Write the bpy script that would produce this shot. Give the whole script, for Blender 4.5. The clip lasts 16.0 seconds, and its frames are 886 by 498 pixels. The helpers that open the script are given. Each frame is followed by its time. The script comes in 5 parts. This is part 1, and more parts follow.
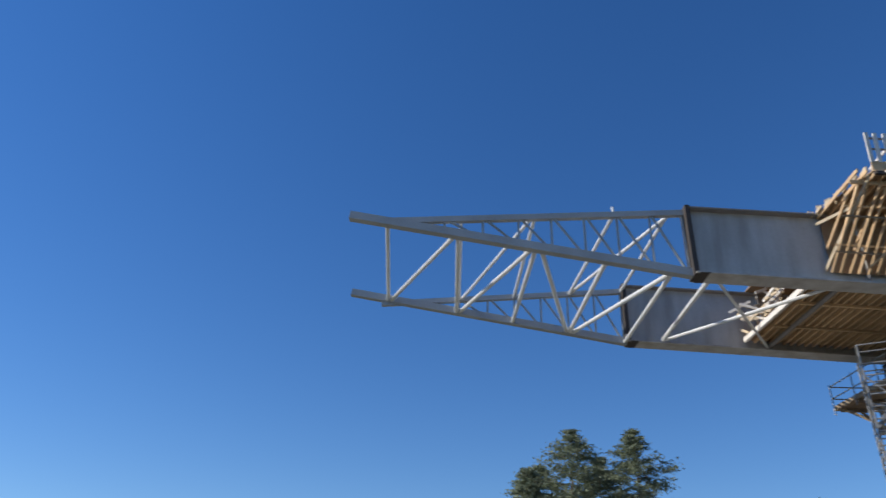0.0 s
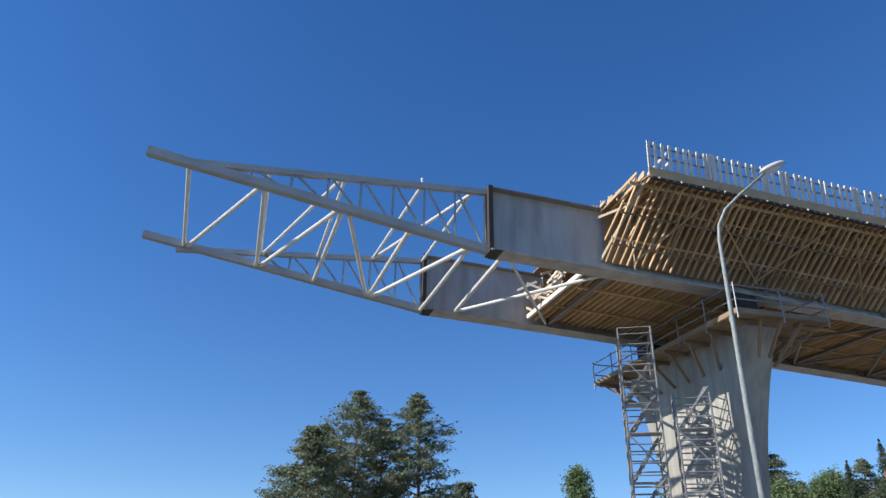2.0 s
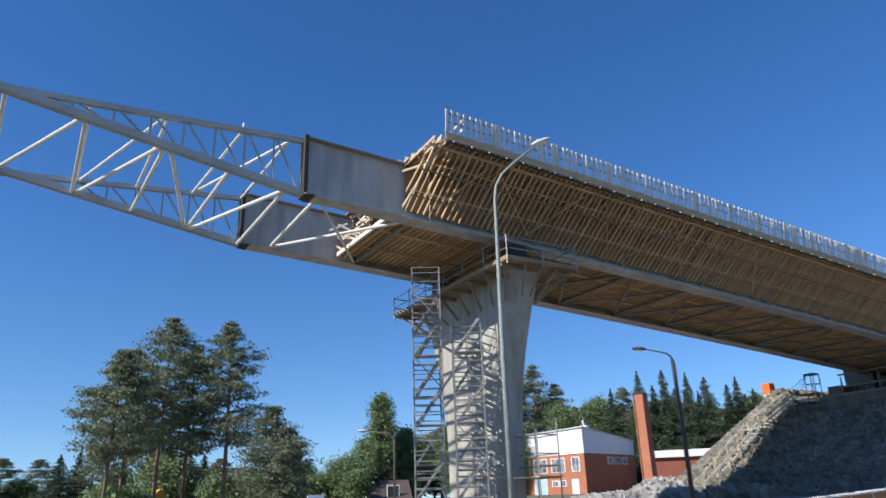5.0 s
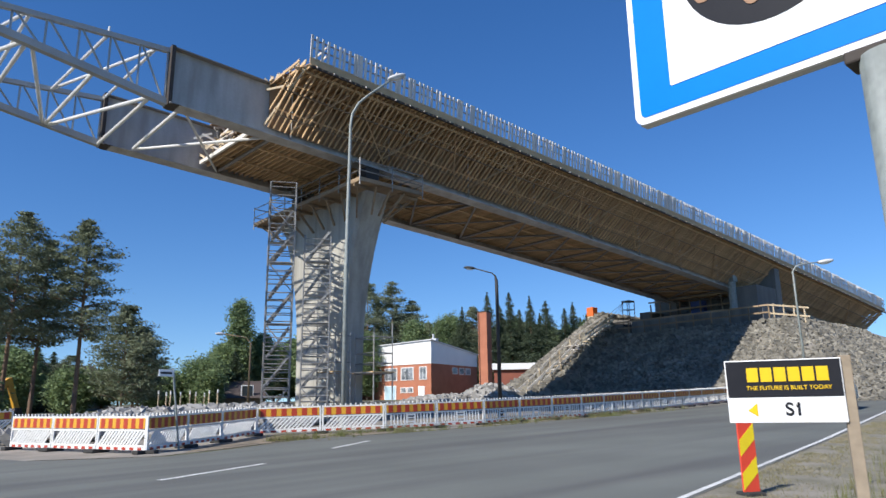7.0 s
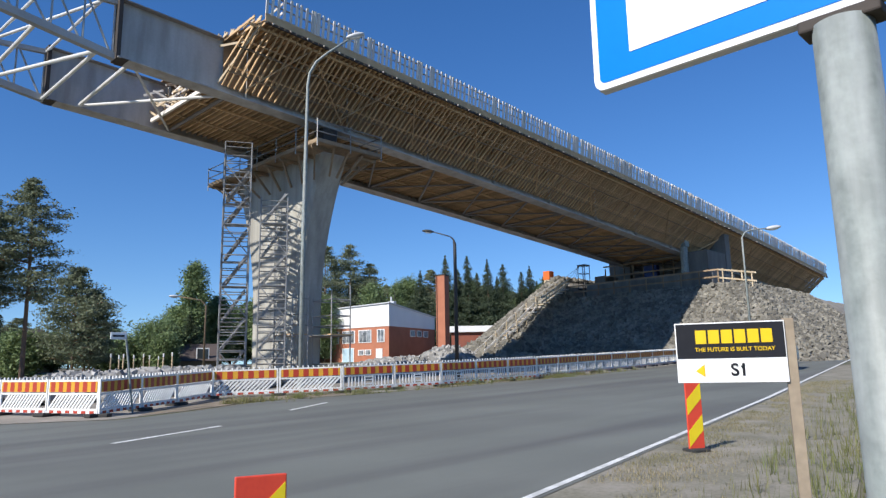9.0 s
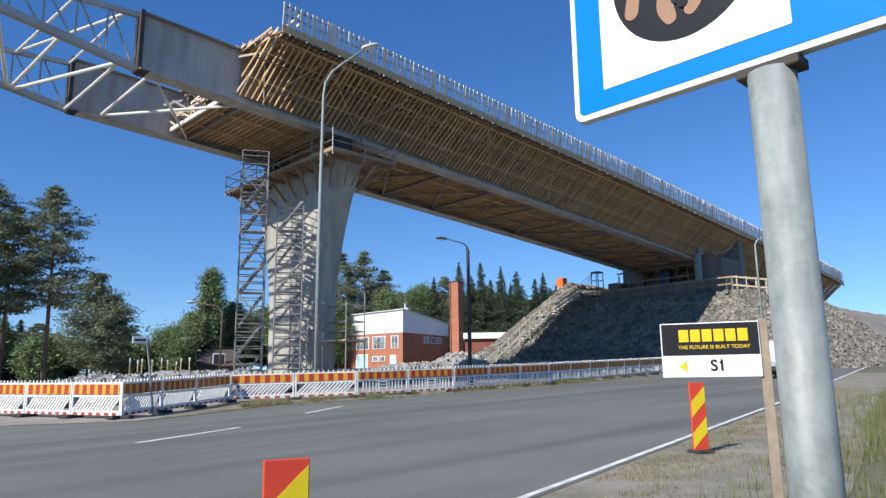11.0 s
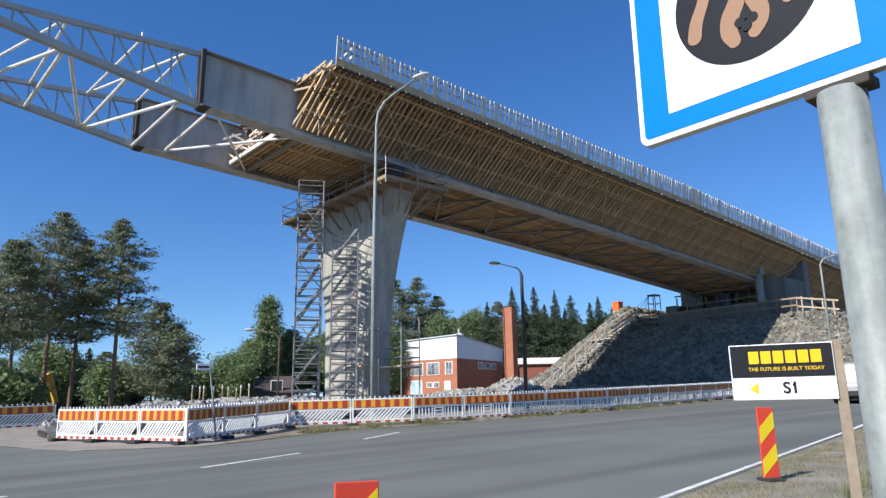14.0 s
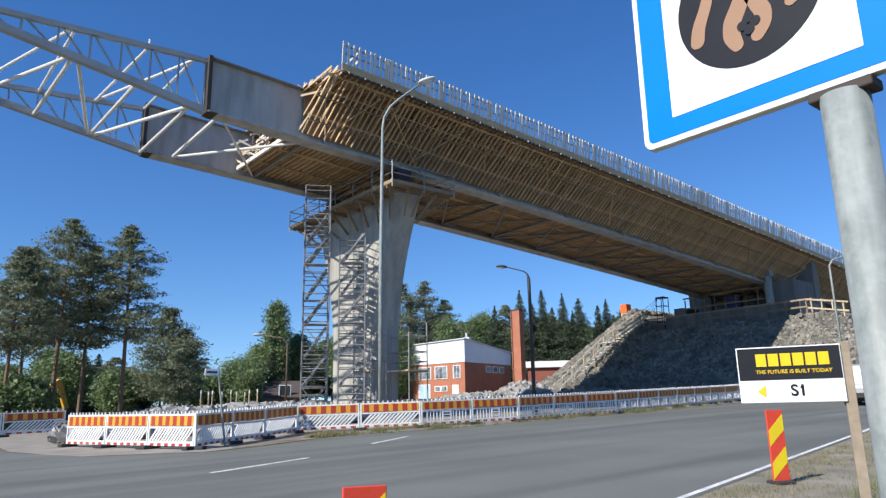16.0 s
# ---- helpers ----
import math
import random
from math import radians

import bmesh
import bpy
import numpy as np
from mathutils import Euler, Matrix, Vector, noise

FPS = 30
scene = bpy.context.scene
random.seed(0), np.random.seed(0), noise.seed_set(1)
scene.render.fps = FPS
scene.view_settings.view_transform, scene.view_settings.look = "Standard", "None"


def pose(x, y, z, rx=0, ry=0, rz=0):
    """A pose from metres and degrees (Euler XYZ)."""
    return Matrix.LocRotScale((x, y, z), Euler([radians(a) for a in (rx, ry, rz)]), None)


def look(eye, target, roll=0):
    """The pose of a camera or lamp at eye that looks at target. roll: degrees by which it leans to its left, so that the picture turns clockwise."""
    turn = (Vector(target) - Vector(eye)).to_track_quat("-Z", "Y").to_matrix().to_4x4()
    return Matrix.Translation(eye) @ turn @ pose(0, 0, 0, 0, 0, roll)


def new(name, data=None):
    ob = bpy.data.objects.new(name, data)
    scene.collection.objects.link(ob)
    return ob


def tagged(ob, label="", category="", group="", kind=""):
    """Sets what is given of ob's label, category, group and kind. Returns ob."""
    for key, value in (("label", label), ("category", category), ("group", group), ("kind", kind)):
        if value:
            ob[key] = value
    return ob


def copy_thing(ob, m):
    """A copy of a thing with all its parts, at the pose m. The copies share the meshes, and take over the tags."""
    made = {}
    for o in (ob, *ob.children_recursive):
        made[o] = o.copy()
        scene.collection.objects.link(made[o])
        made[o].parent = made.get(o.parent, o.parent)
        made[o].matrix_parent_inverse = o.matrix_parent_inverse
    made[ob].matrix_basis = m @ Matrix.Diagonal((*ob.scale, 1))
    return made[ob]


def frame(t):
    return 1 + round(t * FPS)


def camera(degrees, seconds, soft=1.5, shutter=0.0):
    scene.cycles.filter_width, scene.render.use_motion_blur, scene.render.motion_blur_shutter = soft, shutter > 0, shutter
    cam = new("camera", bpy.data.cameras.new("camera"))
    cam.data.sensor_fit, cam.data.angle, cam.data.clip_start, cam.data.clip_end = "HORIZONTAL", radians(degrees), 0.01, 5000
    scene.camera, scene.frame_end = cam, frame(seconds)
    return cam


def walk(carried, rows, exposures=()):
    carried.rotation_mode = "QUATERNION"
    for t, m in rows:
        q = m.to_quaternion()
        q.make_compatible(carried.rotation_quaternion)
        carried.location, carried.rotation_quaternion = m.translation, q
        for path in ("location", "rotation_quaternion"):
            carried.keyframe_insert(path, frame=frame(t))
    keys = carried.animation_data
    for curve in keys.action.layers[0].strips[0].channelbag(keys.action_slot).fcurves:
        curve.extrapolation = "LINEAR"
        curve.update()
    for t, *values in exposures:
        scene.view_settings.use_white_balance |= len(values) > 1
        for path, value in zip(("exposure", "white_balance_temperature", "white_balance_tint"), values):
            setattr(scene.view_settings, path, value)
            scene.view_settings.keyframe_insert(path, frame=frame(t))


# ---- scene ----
cam = camera(65.0, 16.0, soft=1.35, shutter=0.4)
# seconds, x, y, z, yaw, pitch, roll
PATH = [
    (0.0, 1.704, 7.281, 4.121, 0.53, 27.91, -1.63),
    (0.5, 1.791, 7.274, 4.085, -5.86, 27.21, -1.38),
    (1.0, 1.878, 7.267, 4.048, -11.70, 27.51, -1.05),
    (1.5, 1.966, 7.260, 4.012, -15.32, 26.87, -0.66),
    (2.0, 2.053, 7.253, 3.975, -15.87, 25.34, -0.52),
    (2.5, 2.140, 7.246, 3.939, -16.93, 25.07, 0.01),
    (3.0, 2.227, 7.239, 3.903, -19.02, 24.85, 0.41),
    (3.5, 2.314, 7.232, 3.866, -21.65, 24.45, 1.07),
    (4.0, 2.401, 7.225, 3.830, -24.84, 23.48, 1.95),
    (5.8, 0.420, 0.700, 1.780, -34.40, 17.20, 1.15),
    (6.5, 0.300, 0.362, 1.685, -38.53, 14.85, 0.94),
    (7.0, 0.300, 0.362, 1.685, -41.42, 13.21, 0.75),
    (7.5, 0.300, 0.362, 1.685, -43.92, 11.96, 0.81),
    (8.0, 0.300, 0.362, 1.685, -45.67, 11.08, 1.35),
    (8.5, 0.300, 0.362, 1.685, -45.11, 10.54, 1.21),
    (9.0, 0.300, 0.362, 1.685, -44.86, 10.14, 1.01),
    (11.5, -0.022, 0.014, 1.601, -42.82, 11.19, 0.66),
    (12.0, -0.049, 0.017, 1.599, -41.25, 12.33, 0.97),
    (12.5, -0.051, 0.031, 1.599, -39.64, 12.63, 0.91),
    (13.0, -0.064, 0.037, 1.599, -39.39, 12.61, 0.51),
    (13.5, -0.059, 0.045, 1.598, -39.40, 12.79, 0.65),
    (14.0, -0.061, 0.041, 1.597, -39.36, 12.86, 0.82),
    (14.5, -0.056, 0.039, 1.600, -39.12, 12.95, 1.09),
    (15.0, -0.060, 0.035, 1.598, -38.93, 13.02, 1.12),
    (15.5, -0.062, 0.031, 1.597, -38.86, 13.14, 1.08),
    (16.0, -0.064, 0.026, 1.599, -38.70, 13.18, 1.09),
]
walk(cam, [(t, pose(x, y, z, 90 + p, r, a)) for t, x, y, z, a, p, r in PATH], exposures=[(0, 0.06), (1.5, 0.29), (3.5, 0.38), (6.5, 0.32), (9.0, 0.30), (11.5, 0.38), (12.5, 0.35), (14, 0.42), (16, 0.42)])

import itertools

# ---- daylight ----
SUN_AZ, SUN_EL = 268.0, 38.0
world = bpy.data.worlds.new("sky")
scene.world = world
world.use_nodes = True
wn = world.node_tree.nodes
sky = wn.new("ShaderNodeTexSky")
sky.sky_type = "NISHITA"
sky.sun_disc = False
sky.sun_elevation = radians(SUN_EL)
sky.sun_rotation = radians(SUN_AZ)
sky.altitude, sky.air_density, sky.dust_density, sky.ozone_density = 1500, 1.2, 0.0, 4.0
wn["Background"].inputs["Strength"].default_value = 0.12
deep = wn.new("ShaderNodeHueSaturation")  # clear deep-blue summer sky
deep.inputs["Hue"].default_value, deep.inputs["Saturation"].default_value = 0.509, 1.25
coord, lift, raise_ = wn.new("ShaderNodeTexCoord"), wn.new("ShaderNodeVectorMath"), wn.new("ShaderNodeVectorMath")
lift.operation, raise_.operation = "MULTIPLY", "ADD"  # clear dry air: little whitening towards the horizon
lift.inputs[1].default_value, raise_.inputs[1].default_value = (1, 1, 0.9), (0, 0, 0.06)
world.node_tree.links.new(coord.outputs["Generated"], lift.inputs[0])
world.node_tree.links.new(lift.outputs[0], raise_.inputs[0])
world.node_tree.links.new(raise_.outputs[0], sky.inputs["Vector"])
world.node_tree.links.new(sky.outputs["Color"], deep.inputs["Color"])
world.node_tree.links.new(deep.outputs["Color"], wn["Background"].inputs["Color"])
sun = new("sun", bpy.data.lights.new("sun", "SUN"))
sun.data.energy, sun.data.angle, sun.data.color = 5.0, radians(0.53), (1.0, 0.95, 0.87)
_a, _e = radians(SUN_AZ), radians(SUN_EL)
sun.matrix_world = look((0, 0, 60), Vector((0, 0, 60)) - Vector((math.sin(_a) * math.cos(_e), math.cos(_a) * math.cos(_e), math.sin(_e))))

# ---- materials ----
def mat(name, c1, c2=None, rough=0.7, metal=0.0, scale=3.0, fine=40.0, bump=0.15, vary=0.0, contrast=1.0, island=False):
    m = bpy.data.materials.new(name)
    m.use_nodes = True
    n, l = m.node_tree.nodes, m.node_tree.links
    b = n["Principled BSDF"]
    c2 = c2 or tuple(v * 0.75 for v in c1)
    co = n.new("ShaderNodeTexCoord")
    big, small = n.new("ShaderNodeTexNoise"), n.new("ShaderNodeTexNoise")
    for t, s, d in ((big, scale, 4.0), (small, fine, 3.0)):
        t.inputs["Scale"].default_value, t.inputs["Detail"].default_value = s, d
        l.new(co.outputs["Object"], t.inputs["Vector"])
    mix = n.new("ShaderNodeMath")
    mix.operation = "MULTIPLY_ADD"
    l.new(small.outputs["Fac"], mix.inputs[0])
    mix.inputs[1].default_value = 0.5
    l.new(big.outputs["Fac"], mix.inputs[2])
    ramp = n.new("ShaderNodeMapRange")
    ramp.inputs["From Min"].default_value = 0.75 - 0.28 / contrast
    ramp.inputs["From Max"].default_value = 0.75 + 0.28 / contrast
    l.new(mix.outputs[0], ramp.inputs["Value"])
    col = n.new("ShaderNodeMix")
    col.data_type = "RGBA"
    col.inputs["A"].default_value, col.inputs["B"].default_value = (*c1, 1), (*c2, 1)
    l.new(ramp.outputs["Result"], col.inputs["Factor"])
    out = col.outputs["Result"]
    if vary:
        hsv = n.new("ShaderNodeHueSaturation")
        src = n.new("ShaderNodeNewGeometry").outputs["Random Per Island"] if island else n.new("ShaderNodeObjectInfo").outputs["Random"]
        v = n.new("ShaderNodeMapRange")
        v.inputs["To Min"].default_value, v.inputs["To Max"].default_value = 1 - vary, 1 + vary
        l.new(src, v.inputs["Value"])
        l.new(v.outputs["Result"], hsv.inputs["Value"])
        l.new(out, hsv.inputs["Color"])
        out = hsv.outputs["Color"]
    l.new(out, b.inputs["Base Color"])
    b.inputs["Roughness"].default_value, b.inputs["Metallic"].default_value = rough, metal
    if bump:
        bp = n.new("ShaderNodeBump")
        bp.inputs["Strength"].default_value, bp.inputs["Distance"].default_value = bump, 0.02
        l.new(mix.outputs[0], bp.inputs["Height"])
        l.new(bp.outputs["Normal"], b.inputs["Normal"])
    return m


def leaf_mat(name, c1, c2):
    m = mat(name, c1, c2, rough=0.75, scale=0.5, fine=4, bump=0, vary=0.28, island=True)
    n, l = m.node_tree.nodes, m.node_tree.links
    b, o = n["Principled BSDF"], n["Material Output"]
    tr, mx = n.new("ShaderNodeBsdfTranslucent"), n.new("ShaderNodeMixShader")
    mx.inputs[0].default_value = 0.3
    l.new(b.inputs["Base Color"].links[0].from_socket, tr.inputs["Color"])
    l.new(b.outputs[0], mx.inputs[1])
    l.new(tr.outputs[0], mx.inputs[2])
    l.new(mx.outputs[0], o.inputs["Surface"])
    return m


M_GROUND = mat("dirt_and_grass", (0.16, 0.14, 0.11), (0.085, 0.095, 0.04), rough=0.95, scale=0.25, fine=9, bump=0.6, contrast=2)
M_ASPHALT = mat("asphalt", (0.158, 0.167, 0.148), (0.115, 0.122, 0.108), rough=0.85, scale=0.35, fine=60, bump=0.3)
def streaks(m, angle, c, amount, scale=(0.03, 0.9, 1)):
    """Long faint bands of wear or run-off over a material's colour."""
    n, l = m.node_tree.nodes, m.node_tree.links
    co, mp, nz = n.new("ShaderNodeTexCoord"), n.new("ShaderNodeMapping"), n.new("ShaderNodeTexNoise")
    mp.inputs["Rotation"].default_value[2] = radians(-angle)
    mp.inputs["Scale"].default_value = scale
    nz.inputs["Scale"].default_value, nz.inputs["Detail"].default_value = 1.0, 5.0
    l.new(co.outputs["Object"], mp.inputs["Vector"])
    l.new(mp.outputs["Vector"], nz.inputs["Vector"])
    r = n.new("ShaderNodeMapRange")
    r.inputs["From Min"].default_value, r.inputs["From Max"].default_value = 0.4, 0.68
    r.inputs["To Max"].default_value = amount
    l.new(nz.outputs["Fac"], r.inputs["Value"])
    b = n["Principled BSDF"].inputs["Base Color"]
    mx = n.new("ShaderNodeMix")
    mx.data_type = "RGBA"
    l.new(b.links[0].from_socket, mx.inputs["A"])
    mx.inputs["B"].default_value = (*c, 1)
    l.new(r.outputs["Result"], mx.inputs["Factor"])
    l.new(mx.outputs["Result"], b)


streaks(M_ASPHALT, 11, (0.085, 0.083, 0.08), 0.75)
M_GRAVEL = mat("gravel", (0.30, 0.27, 0.23), (0.18, 0.165, 0.14), rough=0.95, scale=1.2, fine=25, bump=0.8)
M_ROCK = mat("crushed_rock", (0.265, 0.247, 0.205), (0.11, 0.103, 0.088), rough=0.9, scale=0.6, fine=9, bump=0.5, vary=0.35, island=True)
M_STONE = mat("grey_macadam", (0.36, 0.35, 0.335), (0.22, 0.215, 0.205), rough=0.9, scale=0.8, fine=9, bump=0.4, vary=0.3, island=True)
# abutment concrete, darkened in colour for the shade under the deck
M_CONCSHADE = mat("shaded_concrete", (0.23, 0.22, 0.20), (0.16, 0.153, 0.14), rough=0.85, scale=0.5, fine=9, bump=0.12)
M_DIRT = mat("brown_dirt", (0.27, 0.215, 0.155), (0.16, 0.135, 0.10), rough=0.95, scale=1.6, fine=22, bump=0.8, contrast=1.5)
M_SHOULDER = mat("dry_verge_soil", (0.27, 0.245, 0.20), (0.16, 0.15, 0.105), rough=0.95, scale=1.4, fine=18, bump=0.8, contrast=1.6)
M_LINE = mat("road_paint", (0.75, 0.75, 0.73), (0.5, 0.5, 0.48), rough=0.7, scale=4, fine=50, bump=0.1, contrast=1.6)
M_STEEL = mat("primed_steel", (0.52, 0.51, 0.49), (0.42, 0.41, 0.39), rough=0.55, scale=0.5, fine=8, bump=0.05)
M_WEATHER = mat("weathered_steel", (0.30, 0.285, 0.275), (0.19, 0.165, 0.15), rough=0.7, scale=0.35, fine=6, bump=0.08)
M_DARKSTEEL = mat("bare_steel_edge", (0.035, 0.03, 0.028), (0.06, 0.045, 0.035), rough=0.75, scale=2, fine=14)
M_NOSE = mat("galvanised_chord", (0.40, 0.41, 0.41), (0.30, 0.31, 0.31), rough=0.5, scale=0.8, fine=12, bump=0.04)
M_BRACE = mat("white_painted_tube", (0.74, 0.74, 0.72), (0.6, 0.6, 0.58), rough=0.45, scale=1.5, fine=18, bump=0.04)
M_GALV = mat("galvanised_tube", (0.25, 0.28, 0.262), (0.17, 0.192, 0.18), rough=0.55, metal=0.0, scale=9, fine=45, bump=0.06, contrast=1.8)
M_SCAF = mat("scaffold_tube", (0.345, 0.338, 0.325), (0.225, 0.215, 0.20), rough=0.5, metal=0.35, scale=3, fine=30, bump=0.05, vary=0.2)
M_WOOD = mat("formwork_timber", (0.63, 0.435, 0.245), (0.48, 0.32, 0.17), rough=0.8, scale=2, fine=22, bump=0.15, vary=0.22)
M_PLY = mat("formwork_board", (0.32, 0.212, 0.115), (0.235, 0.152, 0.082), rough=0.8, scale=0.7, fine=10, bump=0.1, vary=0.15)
# plywood toned darker than the struts to give the shade behind them
M_PLYSHADE = mat("shaded_plywood", (0.34, 0.228, 0.128), (0.25, 0.16, 0.088), rough=0.6, scale=0.8, fine=10, bump=0.05)
# weathered timber; also used where shade is put into the timber's colour
M_OLDSHADE = mat("weathered_shaded_plank", (0.31, 0.225, 0.14), (0.21, 0.15, 0.095), rough=0.85, scale=1.5, fine=16, bump=0.15, vary=0.2)
M_PALE = mat("sawn_post", (0.56, 0.46, 0.32), (0.44, 0.34, 0.22), rough=0.8, scale=2, fine=20, vary=0.15)
M_WPOST = mat("pale_rail_post", (0.72, 0.68, 0.62), (0.6, 0.55, 0.49), rough=0.75, scale=2, fine=20, vary=0.12)
M_CONC = mat("concrete", (0.47, 0.45, 0.395), (0.36, 0.345, 0.30), rough=0.85, scale=0.5, fine=9, bump=0.12)
M_POST = mat("weathered_post", (0.34, 0.275, 0.2), (0.23, 0.185, 0.135), rough=0.85, scale=3, fine=26, bump=0.2, contrast=1.4)
M_BRICK = mat("red_brick", (0.45, 0.175, 0.10), (0.34, 0.125, 0.07), rough=0.85, scale=0.8, fine=14, bump=0.15)
M_WHITE = mat("white_sheet", (0.80, 0.80, 0.79), (0.72, 0.72, 0.71), rough=0.5, scale=0.4, fine=5, bump=0.02)
M_PLASTIC = mat("white_plastic", (0.80, 0.80, 0.78), (0.66, 0.66, 0.63), rough=0.45, scale=3, fine=20, bump=0.04, vary=0.05)
M_RED = mat("red_reflective", (0.48, 0.05, 0.02), (0.34, 0.04, 0.02), rough=0.45, scale=4, fine=30, bump=0.02)
M_YELLOW = mat("yellow_reflective", (0.70, 0.37, 0.03), (0.58, 0.30, 0.03), rough=0.45, scale=4, fine=30, bump=0.02)
M_ORANGE = mat("orange_paint", (0.75, 0.16, 0.02), (0.6, 0.12, 0.02), rough=0.5, scale=2, fine=12)
M_MARKY = mat("marker_yellow", (0.85, 0.66, 0.02), (0.75, 0.56, 0.02), rough=0.4, scale=5, fine=40, bump=0.02)
M_MARKR = mat("marker_red", (0.75, 0.08, 0.04), (0.65, 0.06, 0.035), rough=0.4, scale=5, fine=40, bump=0.02)
M_RUBBER = mat("black_rubber", (0.025, 0.025, 0.025), (0.04, 0.038, 0.036), rough=0.8, scale=5, fine=30)
M_BLUE = mat("sign_blue", (0.0, 0.20, 0.76), (0.0, 0.185, 0.70), rough=0.5, scale=4, fine=30, bump=0.01)
M_SIGNW = mat("sign_white", (0.84, 0.84, 0.84), (0.78, 0.78, 0.78), rough=0.35, scale=4, fine=30, bump=0.01)
M_SIGNK = mat("sign_dark", (0.02, 0.021, 0.026), (0.026, 0.027, 0.032), rough=0.4, scale=4, fine=30, bump=0.01)
M_TAN = mat("sign_tan", (0.36, 0.22, 0.145), (0.33, 0.20, 0.13), rough=0.4, scale=4, fine=30, bump=0.01)
M_SIGNY = mat("sign_yellow", (0.80, 0.53, 0.01), (0.74, 0.49, 0.01), rough=0.4, scale=4, fine=30, bump=0.01)
M_POLEDARK = mat("dark_pole", (0.022, 0.024, 0.026), (0.035, 0.037, 0.04), rough=0.6, scale=2, fine=20)
M_BARK = mat("pine_bark", (0.23, 0.145, 0.095), (0.13, 0.09, 0.065), rough=0.95, scale=1.5, fine=10, bump=0.6)
M_PINE = leaf_mat("pine_needles", (0.21, 0.238, 0.142), (0.15, 0.178, 0.11))
M_SPRUCE = leaf_mat("spruce_needles", (0.085, 0.115, 0.06), (0.055, 0.08, 0.046))
M_LEAF = leaf_mat("birch_leaves", (0.20, 0.265, 0.112), (0.145, 0.205, 0.092))
M_GRASS = leaf_mat("grass_blades", (0.15, 0.19, 0.055), (0.22, 0.19, 0.09))
M_DRY = leaf_mat("dry_grass_blades", (0.33, 0.28, 0.18), (0.22, 0.21, 0.11))
M_GLASS = mat("dark_glass", (0.03, 0.035, 0.04), (0.04, 0.045, 0.05), rough=0.06, scale=1, fine=5, bump=0)
M_CURTAIN = mat("curtained_glass", (0.30, 0.32, 0.34), (0.08, 0.09, 0.10), rough=0.12, scale=0.9, fine=3, bump=0, contrast=2)
M_SILVER = mat("silver_car_paint", (0.52, 0.52, 0.51), (0.48, 0.48, 0.47), rough=0.3, metal=0.4, scale=1, fine=8, bump=0.01)
M_TAIL = mat("tail_lamp_red", (0.45, 0.02, 0.02), (0.35, 0.015, 0.015), rough=0.25, scale=5, fine=30, bump=0)
M_BLUEBOX = mat("blue_paint", (0.03, 0.06, 0.22), (0.025, 0.05, 0.17), rough=0.6)
M_ROOF = mat("dark_roof", (0.10, 0.075, 0.065), (0.07, 0.055, 0.05), rough=0.8, scale=1, fine=10)
M_REDTILE = mat("red_roof", (0.28, 0.09, 0.055), (0.2, 0.065, 0.045), rough=0.8, scale=1, fine=10)
for m_ in (M_BLUE, M_SIGNK, M_TAN, M_SIGNW):
    m_.node_tree.nodes["Principled BSDF"].inputs["Specular IOR Level"].default_value = 0.12
M_LAMP = mat("lamp_housing", (0.55, 0.56, 0.57), (0.48, 0.49, 0.5), rough=0.4, scale=3, fine=20, bump=0.02)

streaks(M_CONC, 0, (0.20, 0.19, 0.165), 0.6, (2.2, 2.2, 0.12))
streaks(M_STEEL, 0, (0.24, 0.20, 0.165), 0.55, (1.6, 1.6, 0.3))
streaks(M_CONCSHADE, 0, (0.10, 0.095, 0.085), 0.6, (1.5, 1.5, 0.15))
streaks(M_GALV, 0, (0.43, 0.45, 0.435), 0.5, (14, 14, 2.2))

# ---- mesh helpers ----
def finish(name, bm, material, smooth=False):
    me = bpy.data.meshes.new(name)
    bm.to_mesh(me)
    bm.free()
    me.materials.append(material)
    if smooth:
        me.polygons.foreach_set("use_smooth", [True] * len(me.polygons))
    return me


def part(name, bm, material, parent, label="", smooth=False):
    ob = new(name, finish(name, bm, material, smooth))
    ob.parent = parent
    return tagged(ob, label)


def piece(name, me, parent, at=(0, 0, 0), m=None):
    ob = new(name, me)
    ob.parent = parent
    ob.matrix_basis = m if m is not None else Matrix.Translation(at)
    return ob


def thing(name, at, label, category, group="", kind="", rz=0.0):
    ob = new(name)
    ob.empty_display_size = 0.2
    ob.matrix_basis = pose(*at, 0, 0, rz)
    return tagged(ob, label, category, group, kind)


def box(bm, lo, hi, bevel=0.0, m=None):
    lo, hi = Vector(lo), Vector(hi)
    t = Matrix.Translation((lo + hi) / 2) @ Matrix.Diagonal((*(hi - lo), 1))
    vs = bmesh.ops.create_cube(bm, size=1, matrix=t)["verts"]
    if bevel:
        es = list({e for v in vs for e in v.link_edges})
        vs = list({v for f in bmesh.ops.bevel(bm, geom=es, offset=bevel, segments=2, affect="EDGES", profile=0.5)["faces"] for v in f.verts} | {v for v in vs if v.is_valid})
    if m is not None:
        bmesh.ops.transform(bm, matrix=m, verts=vs)
    return vs


def frame_of(a, b, up=(0, 0, 1)):
    a, b = Vector(a), Vector(b)
    z = (b - a).normalized()
    x = Vector(up).cross(z)
    x = Vector((1, 0, 0)).cross(z) if x.length < 1e-4 else x
    x.normalize()
    y = z.cross(x)
    return Matrix((x, y, z)).transposed().to_4x4(), (b - a).length, (a + b) / 2


def beam(bm, a, b, w, h, up=(0, 0, 1)):
    r, n, c = frame_of(a, b, up)
    bmesh.ops.create_cube(bm, size=1, matrix=Matrix.Translation(c) @ r @ Matrix.Diagonal((w, h, n, 1)))


